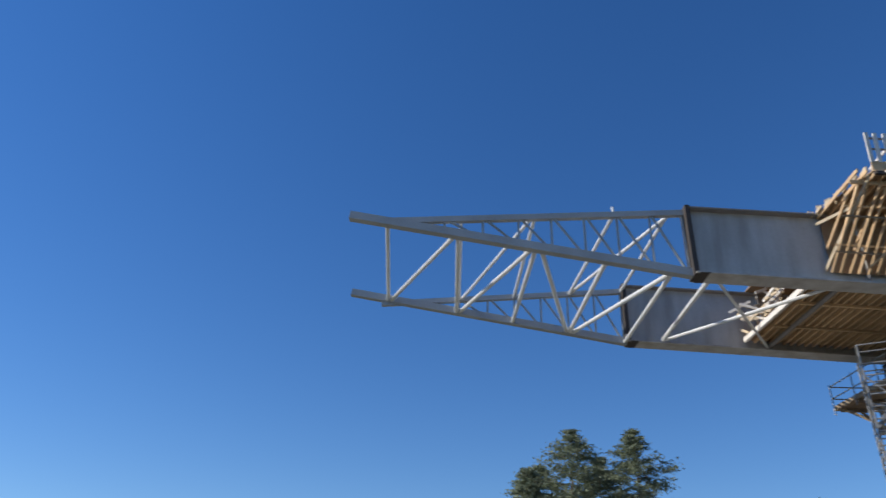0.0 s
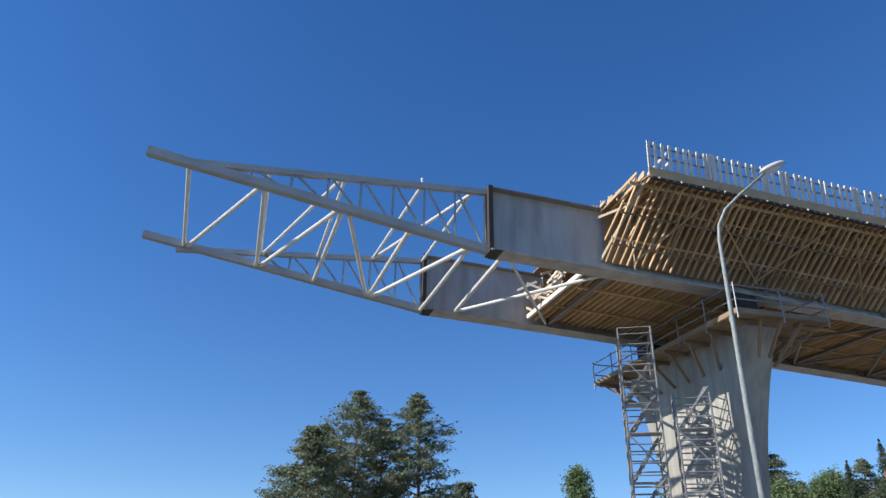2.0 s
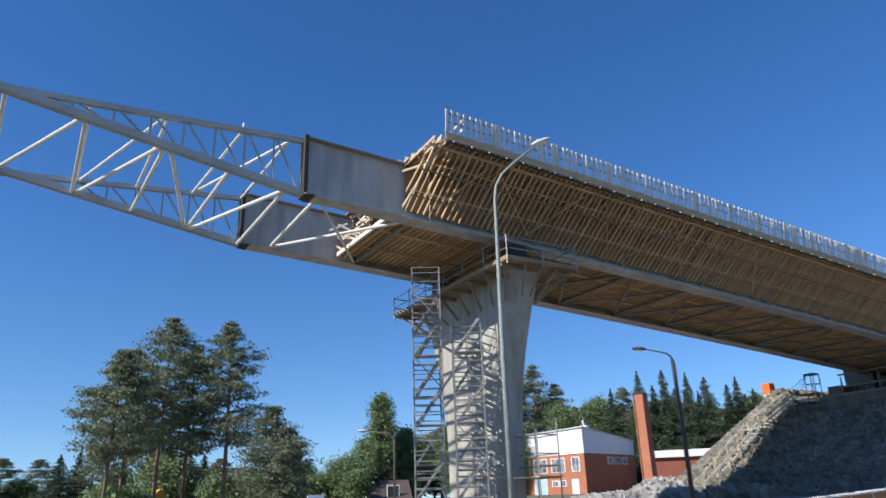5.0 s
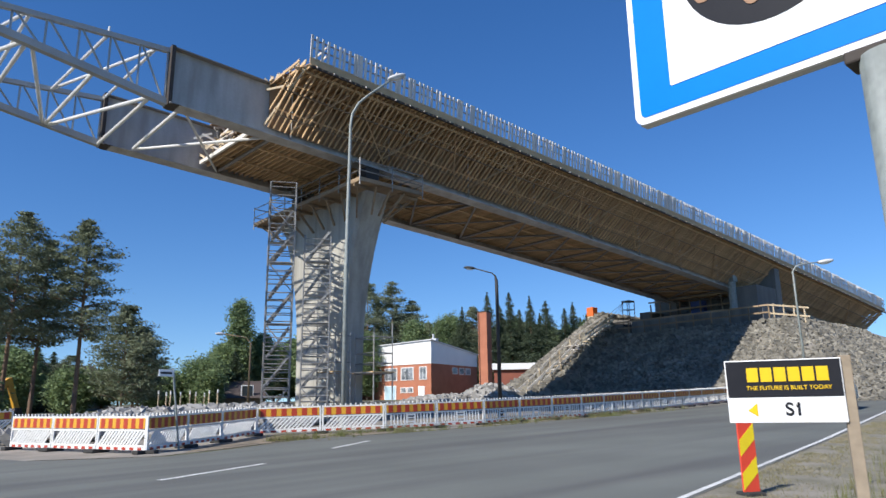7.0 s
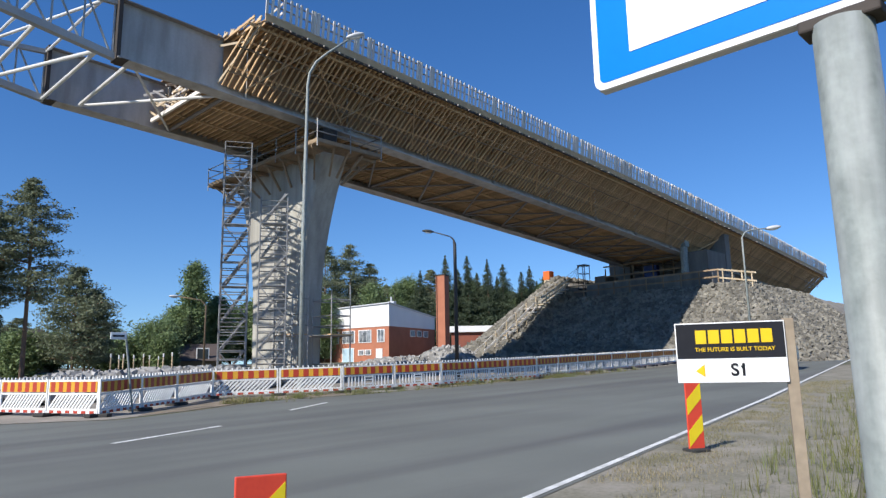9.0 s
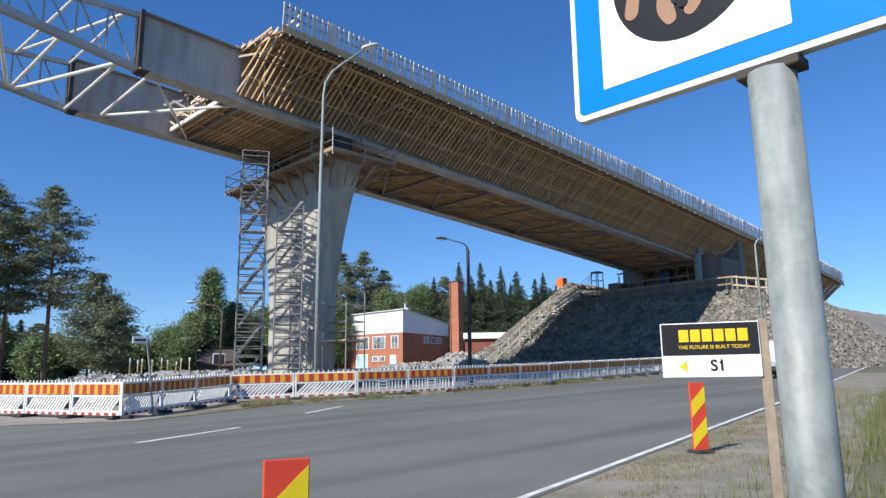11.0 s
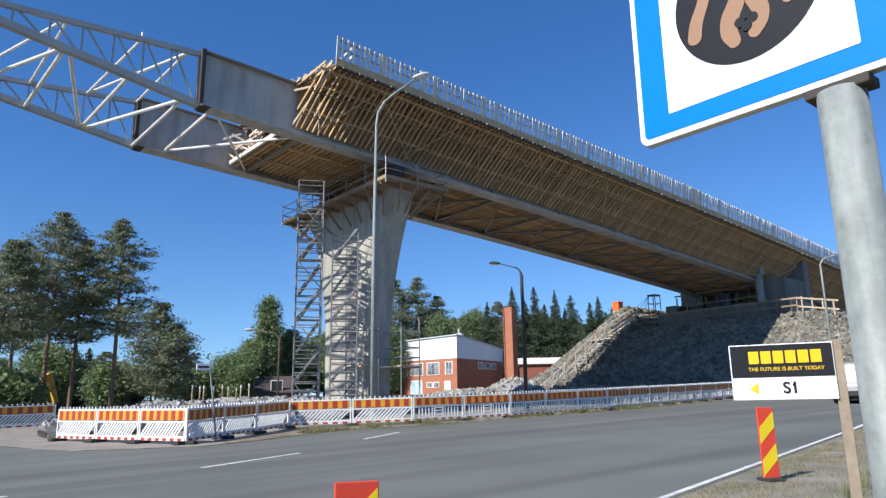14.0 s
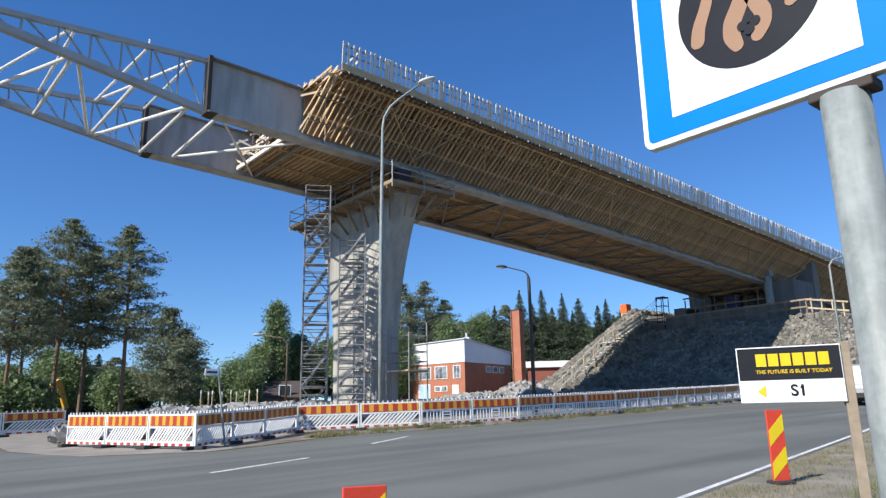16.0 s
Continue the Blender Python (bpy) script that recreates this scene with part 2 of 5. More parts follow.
def tube(bm, a, b, r1, r2=None, seg=8):
    r, n, c = frame_of(a, b)
    bmesh.ops.create_cone(bm, cap_ends=True, segments=seg, radius1=r1, radius2=r1 if r2 is None else r2, depth=n, matrix=Matrix.Translation(c) @ r)


def sweep(bm, pts, radii, seg=10):
    pts = [Vector(p) for p in pts]
    rings = []
    for i, p in enumerate(pts):
        d = (pts[min(i + 1, len(pts) - 1)] - pts[max(i - 1, 0)]).normalized()
        x = d.cross(Vector((0.3, 0.9, 0.1))).normalized()
        y = d.cross(x)
        rings.append([bm.verts.new(p + radii[i] * (math.cos(a) * x + math.sin(a) * y)) for a in (2 * math.pi * k / seg for k in range(seg))])
    for r0, r1 in zip(rings, rings[1:]):
        for k in range(seg):
            bm.faces.new((r0[k], r0[(k + 1) % seg], r1[(k + 1) % seg], r1[k]))
    bm.faces.new(rings[0][::-1])
    bm.faces.new(rings[-1])
    bmesh.ops.recalc_face_normals(bm, faces=bm.faces[:])


def prism(bm, outline, z0, z1, m=None):
    """outline: (x, y) corners; extruded from z0 to z1."""
    lo = [bm.verts.new((x, y, z0)) for x, y in outline]
    hi = [bm.verts.new((x, y, z1)) for x, y in outline]
    n = len(lo)
    fs = [bm.faces.new(lo[::-1]), bm.faces.new(hi)]
    fs += [bm.faces.new((lo[i], lo[(i + 1) % n], hi[(i + 1) % n], hi[i])) for i in range(n)]
    bmesh.ops.recalc_face_normals(bm, faces=fs)
    if m is not None:
        bmesh.ops.transform(bm, matrix=m, verts=lo + hi)


# ---- the lie of the land ----
SLOPE, SX, SY = 0.0384, 0.8387, 0.5446


def G(x, y):
    d = x * SX + y * SY
    d = d if d < 80 else 80 + 25 * (1 - math.exp(-(d - 80) / 25))
    d = d if d > -20 else -20 - 20 * (1 - math.exp((d + 20) / 20))
    return SLOPE * d


def zb(x):
    """Underside of the girders along the bridge."""
    return 15.34 - 0.039 * x - 0.000272 * x * x


GH = 2.75  # girder height
YN, YF = 29.4, 36.3  # near and far girder


def ground():
    bm = bmesh.new()
    ticks = sorted({*range(-100, 161, 5), -3000, -1200, -500, -200, 220, 320, 600, 1500, 3000})
    vs = {(i, j): bm.verts.new((x, y, G(x, y))) for i, x in enumerate(ticks) for j, y in enumerate(ticks)}
    for i in range(len(ticks) - 1):
        for j in range(len(ticks) - 1):
            bm.faces.new((vs[i, j], vs[i + 1, j], vs[i + 1, j + 1], vs[i, j + 1]))
    tagged(new("ground", finish("ground", bm, M_GROUND)), "dry grass and bare dirt ground beside the road", "ground", kind="structure")


def draped(name, outline, lift, material, label, category, step=4.0):
    """A sheet that follows the land inside an outline."""
    bm = bmesh.new()
    f = bm.faces.new([bm.verts.new((x, y, 0)) for x, y in outline])
    bmesh.ops.triangulate(bm, faces=[f])
    xs = [p[0] for p in outline]
    ys = [p[1] for p in outline]
    for k in np.arange(math.ceil(min(xs) / step) * step, max(xs), step):
        bmesh.ops.bisect_plane(bm, geom=bm.verts[:] + bm.edges[:] + bm.faces[:], plane_co=(k, 0, 0), plane_no=(1, 0, 0))
    for k in np.arange(math.ceil(min(ys) / step) * step, max(ys), step):
        bmesh.ops.bisect_plane(bm, geom=bm.verts[:] + bm.edges[:] + bm.faces[:], plane_co=(0, k, 0), plane_no=(0, 1, 0))
    for v in bm.verts:
        v.co.z = G(v.co.x, v.co.y) + lift
    bmesh.ops.recalc_face_normals(bm, faces=bm.faces[:])
    if sum(f.normal.z for f in bm.faces) < 0:
        bmesh.ops.reverse_faces(bm, faces=bm.faces[:])
    return tagged(new(name, finish(name, bm, material)), label, category, kind="structure")


def strip(a, b, w):
    a, b = Vector(a), Vector(b)
    n = (b - a).normalized()
    n = Vector((-n.y, n.x)) * w / 2
    return [tuple(a - n), tuple(b - n), tuple(b + n), tuple(a + n)]


ground()
draped("road", [(-70, -9.4), (0, 3.98), (8.9, 5.66), (13.55, 6.56), (20.7, 7.93), (45, 12.97), (80, 20.2), (140, 34), (136, 48), (75, 29.5), (58, 25.2), (41, 22.3), (31, 20.8), (24, 20.6), (17, 20.7), (12.5, 21.2), (9.6, 19.9), (7.3, 19.2), (4.6, 21.2), (3.2, 25.5), (3.4, 34.4), (-70, 33)], 0.02, M_ASPHALT, "worn grey asphalt road with faded lane paint", "road")
draped("edge_line", strip((-30, -1.6), (8.9, 5.78), 0.10) , 0.026, M_LINE, "white painted edge line on asphalt", "road marking")
draped("edge_line", strip((8.9, 5.78), (20.72, 8.05), 0.10), 0.026, M_LINE, "white painted edge line on asphalt", "road marking")
draped("edge_line", strip((20.72, 8.05), (60, 16.2), 0.12), 0.026, M_LINE, "white painted edge line on asphalt", "road marking")
for a, b in (((5.4, 14.32), (8.12, 15.35)), ((11.25, 17.43), (13.46, 18.77)), ((-0.8, 12.2), (1.9, 13.1))):
    draped("lane_dash", strip(a, b, 0.13), 0.026, M_LINE, "faded white lane dash on asphalt", "road marking")
draped("gravel_verge", [(4.4, 21.6), (7.3, 19.6), (9.6, 20.3), (12.5, 21.6), (17, 21.1), (24, 21.0), (41, 22.7), (58, 25.6), (75, 30), (75, 60), (20, 55), (3.6, 36), (3.4, 25.6)], 0.012, M_GRAVEL, "grey gravel and dirt building ground behind the barriers", "gravel")
draped("gravel_shoulder", [(-30, -1.5), (8.9, 5.8), (20.7, 8.05), (45, 13.1), (45, 10.6), (20.7, 5.4), (12.6, 3.6), (8.6, 2.7), (-30, -4.4)], 0.012, M_SHOULDER, "dry grey-brown road shoulder with sparse grass", "road shoulder")

draped("dirt_patch", [(8.1, 20.0), (9.8, 20.4), (12.6, 21.7), (16.6, 21.3), (17.2, 22.0), (14.5, 23.3), (12.5, 24.2), (10.6, 22.6), (9.2, 21.5)], 0.017, M_DIRT, "bare brown dirt along the foot of the barriers", "dirt")

# ---- bridge ----
def girder(y, x0, x1, label):
    g = thing("bridge_girder", (x0, y, zb(x0)), label, "bridge girder", "steel girders of the bridge")
    def run(name, ya, yb, za, zc, material, lab=""):
        bm = bmesh.new()
        n = 24
        rings = []
        for i in range(n + 1):
            x = x0 + (x1 - x0) * i / n
            dz = zb(x) - zb(x0)
            rings.append([bm.verts.new((x - x0, a, b + dz)) for a, b in ((ya, za), (yb, za), (yb, zc), (ya, zc))])
        for r0, r1 in zip(rings, rings[1:]):
            for k in range(4):
                bm.faces.new((r0[k], r0[(k + 1) % 4], r1[(k + 1) % 4], r1[k]))
        bm.faces.new(rings[0][::-1])
        bm.faces.new(rings[-1])
        bmesh.ops.recalc_face_normals(bm, faces=bm.faces[:])
        return part(name, bm, material, g, lab)
    run("web", -0.012, 0.012, 0.05, GH - 0.04, M_STEEL)
    run("bottom_flange", -0.42, 0.42, 0.0, 0.06, M_STEEL)
    run("top_flange", -0.3, 0.3, GH - 0.05, GH, M_WEATHER)
    me = bmesh.new()
    box(me, (-0.01, -0.28, 0.06), (0.01, 0.28, GH - 0.05))
    me = finish("stiffener", me, M_STEEL)
    x = x0 + 6.0
    while x < x1:
        piece("stiffener", me, g, (x - x0, 0, zb(x) - zb(x0)))
        x += 6.0
    bm = bmesh.new()
    box(bm, (-0.05, -0.32, -0.03), (0.12, 0.32, GH + 0.04))
    box(bm, (0.12, -0.43, -0.02), (0.5, 0.43, 0.0))
    for k in range(7):
        tube(bm, (-0.09, 0.2, 0.3 + k * 0.36), (-0.05, 0.2, 0.3 + k * 0.36), 0.035, seg=6)
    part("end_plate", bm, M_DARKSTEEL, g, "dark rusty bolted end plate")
    return g


X0N, X0F, X1 = 10.0, 9.2, 92.0
girder(YN, X0N, X1, "long grey primed steel plate girder with dark end plate")
girder(YF, X0F, X1, "far grey steel plate girder with dark end plate")

# launching nose: two tapering trusses with tube bracing between them
def nose():
    t = thing("launching_nose", (X0N, YN, zb(X0N)), "grey steel launching nose of two tapering trusses with white tube bracing", "truss")
    o = Vector((X0N, YN, zb(X0N)))
    zt = zb(X0N) + GH
    def line(dx, y, kind):
        # dx metres ahead of the girder ends
        u = dx / 11.9
        x = (X0N if y == YN else X0F) - dx
        drop = 0.0 if y == YN else 0.05 + 0.3 * u
        return Vector((x, y, -drop + (zt - 0.15 - 0.65 * u) if kind == "top" else (zb(X0N) + 0.12 + 2.02 * u)))
    for y in (YN, YF):
        bm = bmesh.new()
        beam(bm, line(0, y, "bottom") - o, line(12.3, y, "bottom") - o, 0.3, 0.3)
        part("bottom_chord", bm, M_NOSE, t)
        bm = bmesh.new()
        beam(bm, line(0, y, "top") - o, line(10.9, y, "top") - o, 0.2, 0.22)
        part("top_chord", bm, M_NOSE, t)
        stations = [0.1, 1.3, 2.5, 3.7, 4.9, 6.1, 7.4, 8.8]
        for i, dx in enumerate(stations):
            bm = bmesh.new()
            tube(bm, line(dx, y, "bottom") - o, line(dx, y, "top") - o, 0.045)
            part("post", bm, M_NOSE, t)
            if i + 1 < len(stations):
                bm = bmesh.new()
                tube(bm, line(dx + 0.06, y, "bottom") - o, line(stations[i + 1] - 0.06, y, "top") - o, 0.05)
                part("diagonal", bm, M_NOSE, t)
    # plan bracing between the bottom chords and, lighter, between the top chords
    pairs = [(10.9, 10.6), (8.4, 10.5), (8.3, 7.5), (5.6, 7.4), (5.5, 5.0), (5.3, 2.6), (3.0, 2.5), (0.7, 2.4), (0.7, 0.1)]
    for a, b in pairs:
        bm = bmesh.new()
        tube(bm, line(a, YN, "bottom") + Vector((0, 0, -0.05)) - o, line(b, YF, "bottom") + Vector((0, 0, -0.05)) - o, 0.085, seg=10)
        part("bottom_brace", bm, M_BRACE, t, "white painted bracing tube")
    for a, b in ((8.2, 7.4), (5.6, 7.3), (5.5, 4.9), (2.6, 2.4), (0.5, 2.4), (0.6, 0.05)):
        bm = bmesh.new()
        tube(bm, line(a, YN, "top") - o, line(b, YF, "top") - o, 0.07, seg=10)
        part("top_brace", bm, M_BRACE, t, "white painted bracing tube")
    bm = bmesh.new()
    tube(bm, line(2.6, YN, "top") - o, line(2.6, YN, "top") + Vector((0, 0, 0.35)) - o, 0.05)
    part("stud", bm, M_BRACE, t)


nose()

# bracing between the girders
def girder_bracing():
    xs = [10.75, 15.3] + [24.5 + 4.6 * k for k in range(9)]
    for i, x in enumerate(xs):
        b = thing("cross_frame", (x, YN, zb(x)), "steel tube cross frame between the bridge girders", "bracing", "cross frames under the deck")
        def p(dx, y, z):
            return Vector((dx, y - YN, zb(x + dx) - zb(x) + z))
        light = M_BRACE if i == 0 else M_WEATHER
        for a, c, r in ((p(0, YN + 0.1, 0.22), p(0, YF - 0.1, 0.22), 0.09),):
            bm = bmesh.new()
            tube(bm, a, c, r, seg=8)
            part("tube", bm, light, b)
        nx = xs[i + 1] - x if i + 1 < len(xs) else 4.6
        if nx < 6:
            s = 1 if i % 2 else -1
            bm = bmesh.new()
            tube(bm, p(0.05, YN + 0.2 if s > 0 else YF - 0.2, 0.2), p(nx - 0.05, YF - 0.2 if s > 0 else YN + 0.2, 0.2), 0.075, seg=8)
            part("plan_brace", bm, light, b)
            bm = bmesh.new()
            tube(bm, p(0.05, YF - 0.2 if s > 0 else YN + 0.2, 0.18), p(nx - 0.05, YN + 0.2 if s > 0 else YF - 0.2, 0.18), 0.06, seg=8)
            part("plan_brace", bm, light, b)


girder_bracing()

# timber formwork of the deck
XF = 14.7
SKEW = 0.65  # the outer edge starts a little further on
AX = 61.0  # abutment
YE = 26.5  # outer edge over the near girder
# far edge, drawn out unseen so the deck shades more of the slope
YG = 40.6
EDGE = 0.12  # edge height over the girder top
def formwork():
    f = thing("deck_formwork", (XF, YN, zb(XF)), "raw timber formwork of the bridge deck on close-set brackets", "formwork")
    o = Vector((XF, YN, zb(XF)))
    def P(x, y, h):
        return Vector((x, y, zb(x) + h)) - o
    def long_run(name, y, h, w, d, material, x0=XF, x1=X1, label=""):
        bm = bmesh.new()
        n = 18
        rings = []
        for i in range(n + 1):
            x = x0 + (x1 - x0) * i / n
            rings.append([bm.verts.new(P(x, y + a * w / 2, h + b * d / 2)) for a, b in ((-1, -1), (1, -1), (1, 1), (-1, 1))])
        for r0, r1 in zip(rings, rings[1:]):
            for k in range(4):
                bm.faces.new((r0[k], r0[(k + 1) % 4], r1[(k + 1) % 4], r1[k]))
        bm.faces.new(rings[0][::-1])
        bm.faces.new(rings[-1])
        bmesh.ops.recalc_face_normals(bm, faces=bm.faces[:])
        return part(name, bm, material, f, label)
    bm = bmesh.new()
    rings = []
    for i in range(25):
        x = XF + (X1 - XF) * i / 24
        rings.append([bm.verts.new(P(x + (SKEW if i == 0 and y == YE else 0), y, h)) for y, h in ((YE, GH + EDGE), (YN - 0.3, GH + 0.02), (YF + 0.3, GH + 0.02), (YG, GH + EDGE), (YG, GH + EDGE + 0.05), (YE, GH + EDGE + 0.05))])
    for r0, r1 in zip(rings, rings[1:]):
        for k in range(6):
            bm.faces.new((r0[k], r0[(k + 1) % 6], r1[(k + 1) % 6], r1[k]))
    bm.faces.new(rings[0])
    bm.faces.new(rings[-1])
    bmesh.ops.recalc_face_normals(bm, faces=bm.faces[:])
    part("deck_boarding", bm, M_PLYSHADE, f, "plywood boarding with the shade between struts in its colour")
    # shared pieces of one bracket
    def shared(name, a, b, w, d, material):
        bm = bmesh.new()
        beam(bm, a, b, w, d, up=(1, 0, 0))
        return finish(name, bm, material)
    lean = 0.3
    strut = shared("strut", (0, -0.2, 0.42), (lean, YE + 0.25 - YN, GH - 0.06), 0.11, 0.05, M_WOOD)
    strut2 = shared("inner_strut", (0.05, -0.2, 1.35), (0.3, (YE - YN) * 0.6, GH - 0.1), 0.10, 0.05, M_WOOD)
    rib = shared("rib", (0.03, -0.1, GH - 0.08), (0.03, YE - 0.1 - YN, GH + EDGE - 0.07), 0.12, 0.05, M_WOOD)
    post = shared("rail_post", (0, YE - 0.05 - YN, GH + EDGE + 0.33), (0, YE - 0.14 - YN, GH + EDGE + 1.46), 0.06, 0.115, M_WPOST)
    bolt = shared("bolt_end", (0, YE - 0.12 - YN, GH + 0.02), (0, YE - 0.18 - YN, GH + 0.02), 0.05, 0.05, M_WPOST)
    joist = shared("joist", (0, 0.12, 0.44), (0, YF - YN - 0.12, 0.44), 0.14, 0.07, M_WOOD)
    fstrut = shared("far_strut", (0, YF - YN + 0.18, 0.35), (0, YG - 0.2 - YN, GH - 0.06), 0.10, 0.05, M_WOOD)
    step, x, k = 0.31, XF + 0.05, 0
    rnd = random.Random(4)
    while x < X1 - 0.5:
        at = P(x, YN, 0)
        tilt = pose(*at, rnd.uniform(-0.6, 0.6), 0, rnd.uniform(-1.2, 1.2))
        piece("strut", strut, f, m=tilt)
        piece("rib", rib, f, at)
        if k % 3 == 0:
            piece("inner_strut", strut2, f, at)
            if x > XF + SKEW:
                piece("bolt_end", bolt, f, at)
        dx0 = rnd.uniform(-0.05, 0.05)
        for dx in ((dx0, dx0 + rnd.uniform(0.08, 0.16)) if rnd.random() < 0.22 else (dx0,)) if x > XF + SKEW else ():
            piece("rail_post", post, f, m=pose(at.x + dx, at.y, at.z, rnd.uniform(-0.3, 0.3), rnd.uniform(-0.25, 0.25), 0))
        piece("joist", joist, f, at)
        if x < XF + 6:
            piece("far_strut", fstrut, f, at)
        x += step
        k += 1
    for y, h, w, d, m in ((YN - 0.8, 0.93, 0.04, 0.06, M_OLDSHADE), (YN - 1.75, 1.8, 0.04, 0.06, M_OLDSHADE), (YN - 0.9, 1.15, 0.04, 0.07, M_WOOD), (YN - 1.9, 2.1, 0.04, 0.07, M_WOOD), (YE + 0.35, GH - 0.12, 0.06, 0.12, M_WOOD), (YN + 2.3, 0.34, 0.1, 0.1, M_WOOD), (YN + 4.6, 0.34, 0.1, 0.1, M_WOOD)):
        long_run("stringer", y, h, w, d, m)
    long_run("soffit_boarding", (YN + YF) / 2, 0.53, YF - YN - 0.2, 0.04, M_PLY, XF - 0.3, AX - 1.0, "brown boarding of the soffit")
    # sheet over the girder web; its colour holds the shade behind the struts
    long_run("side_boarding", YN - 0.14, 1.55, 0.03, 2.2, M_PLYSHADE, XF + 0.1, label="boarding against the girder, coloured for the shade there")
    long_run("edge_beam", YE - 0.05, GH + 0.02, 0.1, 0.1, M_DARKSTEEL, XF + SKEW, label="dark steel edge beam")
    long_run("fascia_board", YE - 0.02, GH + EDGE + 0.19, 0.05, 0.38, M_WOOD, XF + SKEW, label="brown timber fascia boards")
    for h in (0.86, 1.3):
        long_run("guard_rail", YE - 0.06, GH + EDGE + h, 0.03, 0.06, M_OLDSHADE, XF + SKEW)
    # sway boards crossing the struts
    rnd = random.Random(9)
    for i in range(24):
        x = XF + 1.2 + i * 2.9 + rnd.uniform(-0.5, 0.5)
        run, s = rnd.uniform(1.4, 3.2), (-1 if i % 2 else 1)
        bm = bmesh.new()
        beam(bm, P(x if s > 0 else x + run, YN - 0.45, 0.5), P(x + run if s > 0 else x, YE + 0.5, GH - 0.35), 0.1, 0.03, up=(1, 0, 0))
        part("sway_board", bm, M_WOOD, f)
    # end stage: boards and short guard rails, paled in colour for the sunlight there
    for i in range(7):
        y = YN + 0.1 - i * 0.42
        sk = SKEW * i / 6
        bm = bmesh.new()
        beam(bm, P(XF + sk - 0.12, y, GH - 0.02 + 0.04 * i), P(XF + sk - 0.12, y - 0.38, GH + 0.02 + 0.05 * i), 0.06, 0.12)
        beam(bm, P(XF + sk - 0.05, y, GH - 0.1), P(XF + sk - 0.05, y, GH + 0.32), 0.06, 0.06)
        part("end_board", bm, M_PALE, f)
    for h in (0.75, 1.2):
        bm = bmesh.new()
        beam(bm, P(XF + SKEW + 0.9, YE, GH + EDGE + h), P(XF + 1.9, YE + 1.9, GH + EDGE + h + 0.25), 0.04, 0.11)
        part("end_rail", bm, M_WPOST, f)
    for y0, y1 in ((YN - 0.1, YE + 0.1),):
        bm = bmesh.new()
        beam(bm, P(XF - 0.1, y0, 0.5), P(XF - 0.1 + SKEW, y1, GH), 0.05, 0.12)
        beam(bm, P(XF - 0.14, y0 - 0.1, GH - 0.45), P(XF + 0.5, y0 - 1.6, GH - 0.5), 0.04, 0.11)
        part("end_brace", bm, M_PALE, f)
    # loose timber ends between the girders, half of them whitened to look sunlit
    for i in range(34):
        bm = bmesh.new()
        c = P(XF - 0.2 + rnd.uniform(-0.5, 0.9), YF - rnd.uniform(0.3, 3.4), rnd.uniform(0.75, 1.9))
        d = Vector((rnd.uniform(-0.8, 0.8), rnd.uniform(-0.7, 0.7), rnd.uniform(-0.5, 0.7)))
        beam(bm, c - d * 0.6, c + d * 0.6, 0.05, 0.11)
        part("end_timber", bm, M_WPOST if i % 2 else M_PALE, f)
    bm = bmesh.new()
    beam(bm, P(XF - 0.42, YF - 0.3, 0.42), P(XF - 0.32, YN + 0.3, 0.42), 0.12, 0.2)
    part("end_ledger", bm, M_WPOST, f)


formwork()

# ---- pier ----
PX, PY, PT = 20.78, 32.85, 0.68
PZ = 13.15


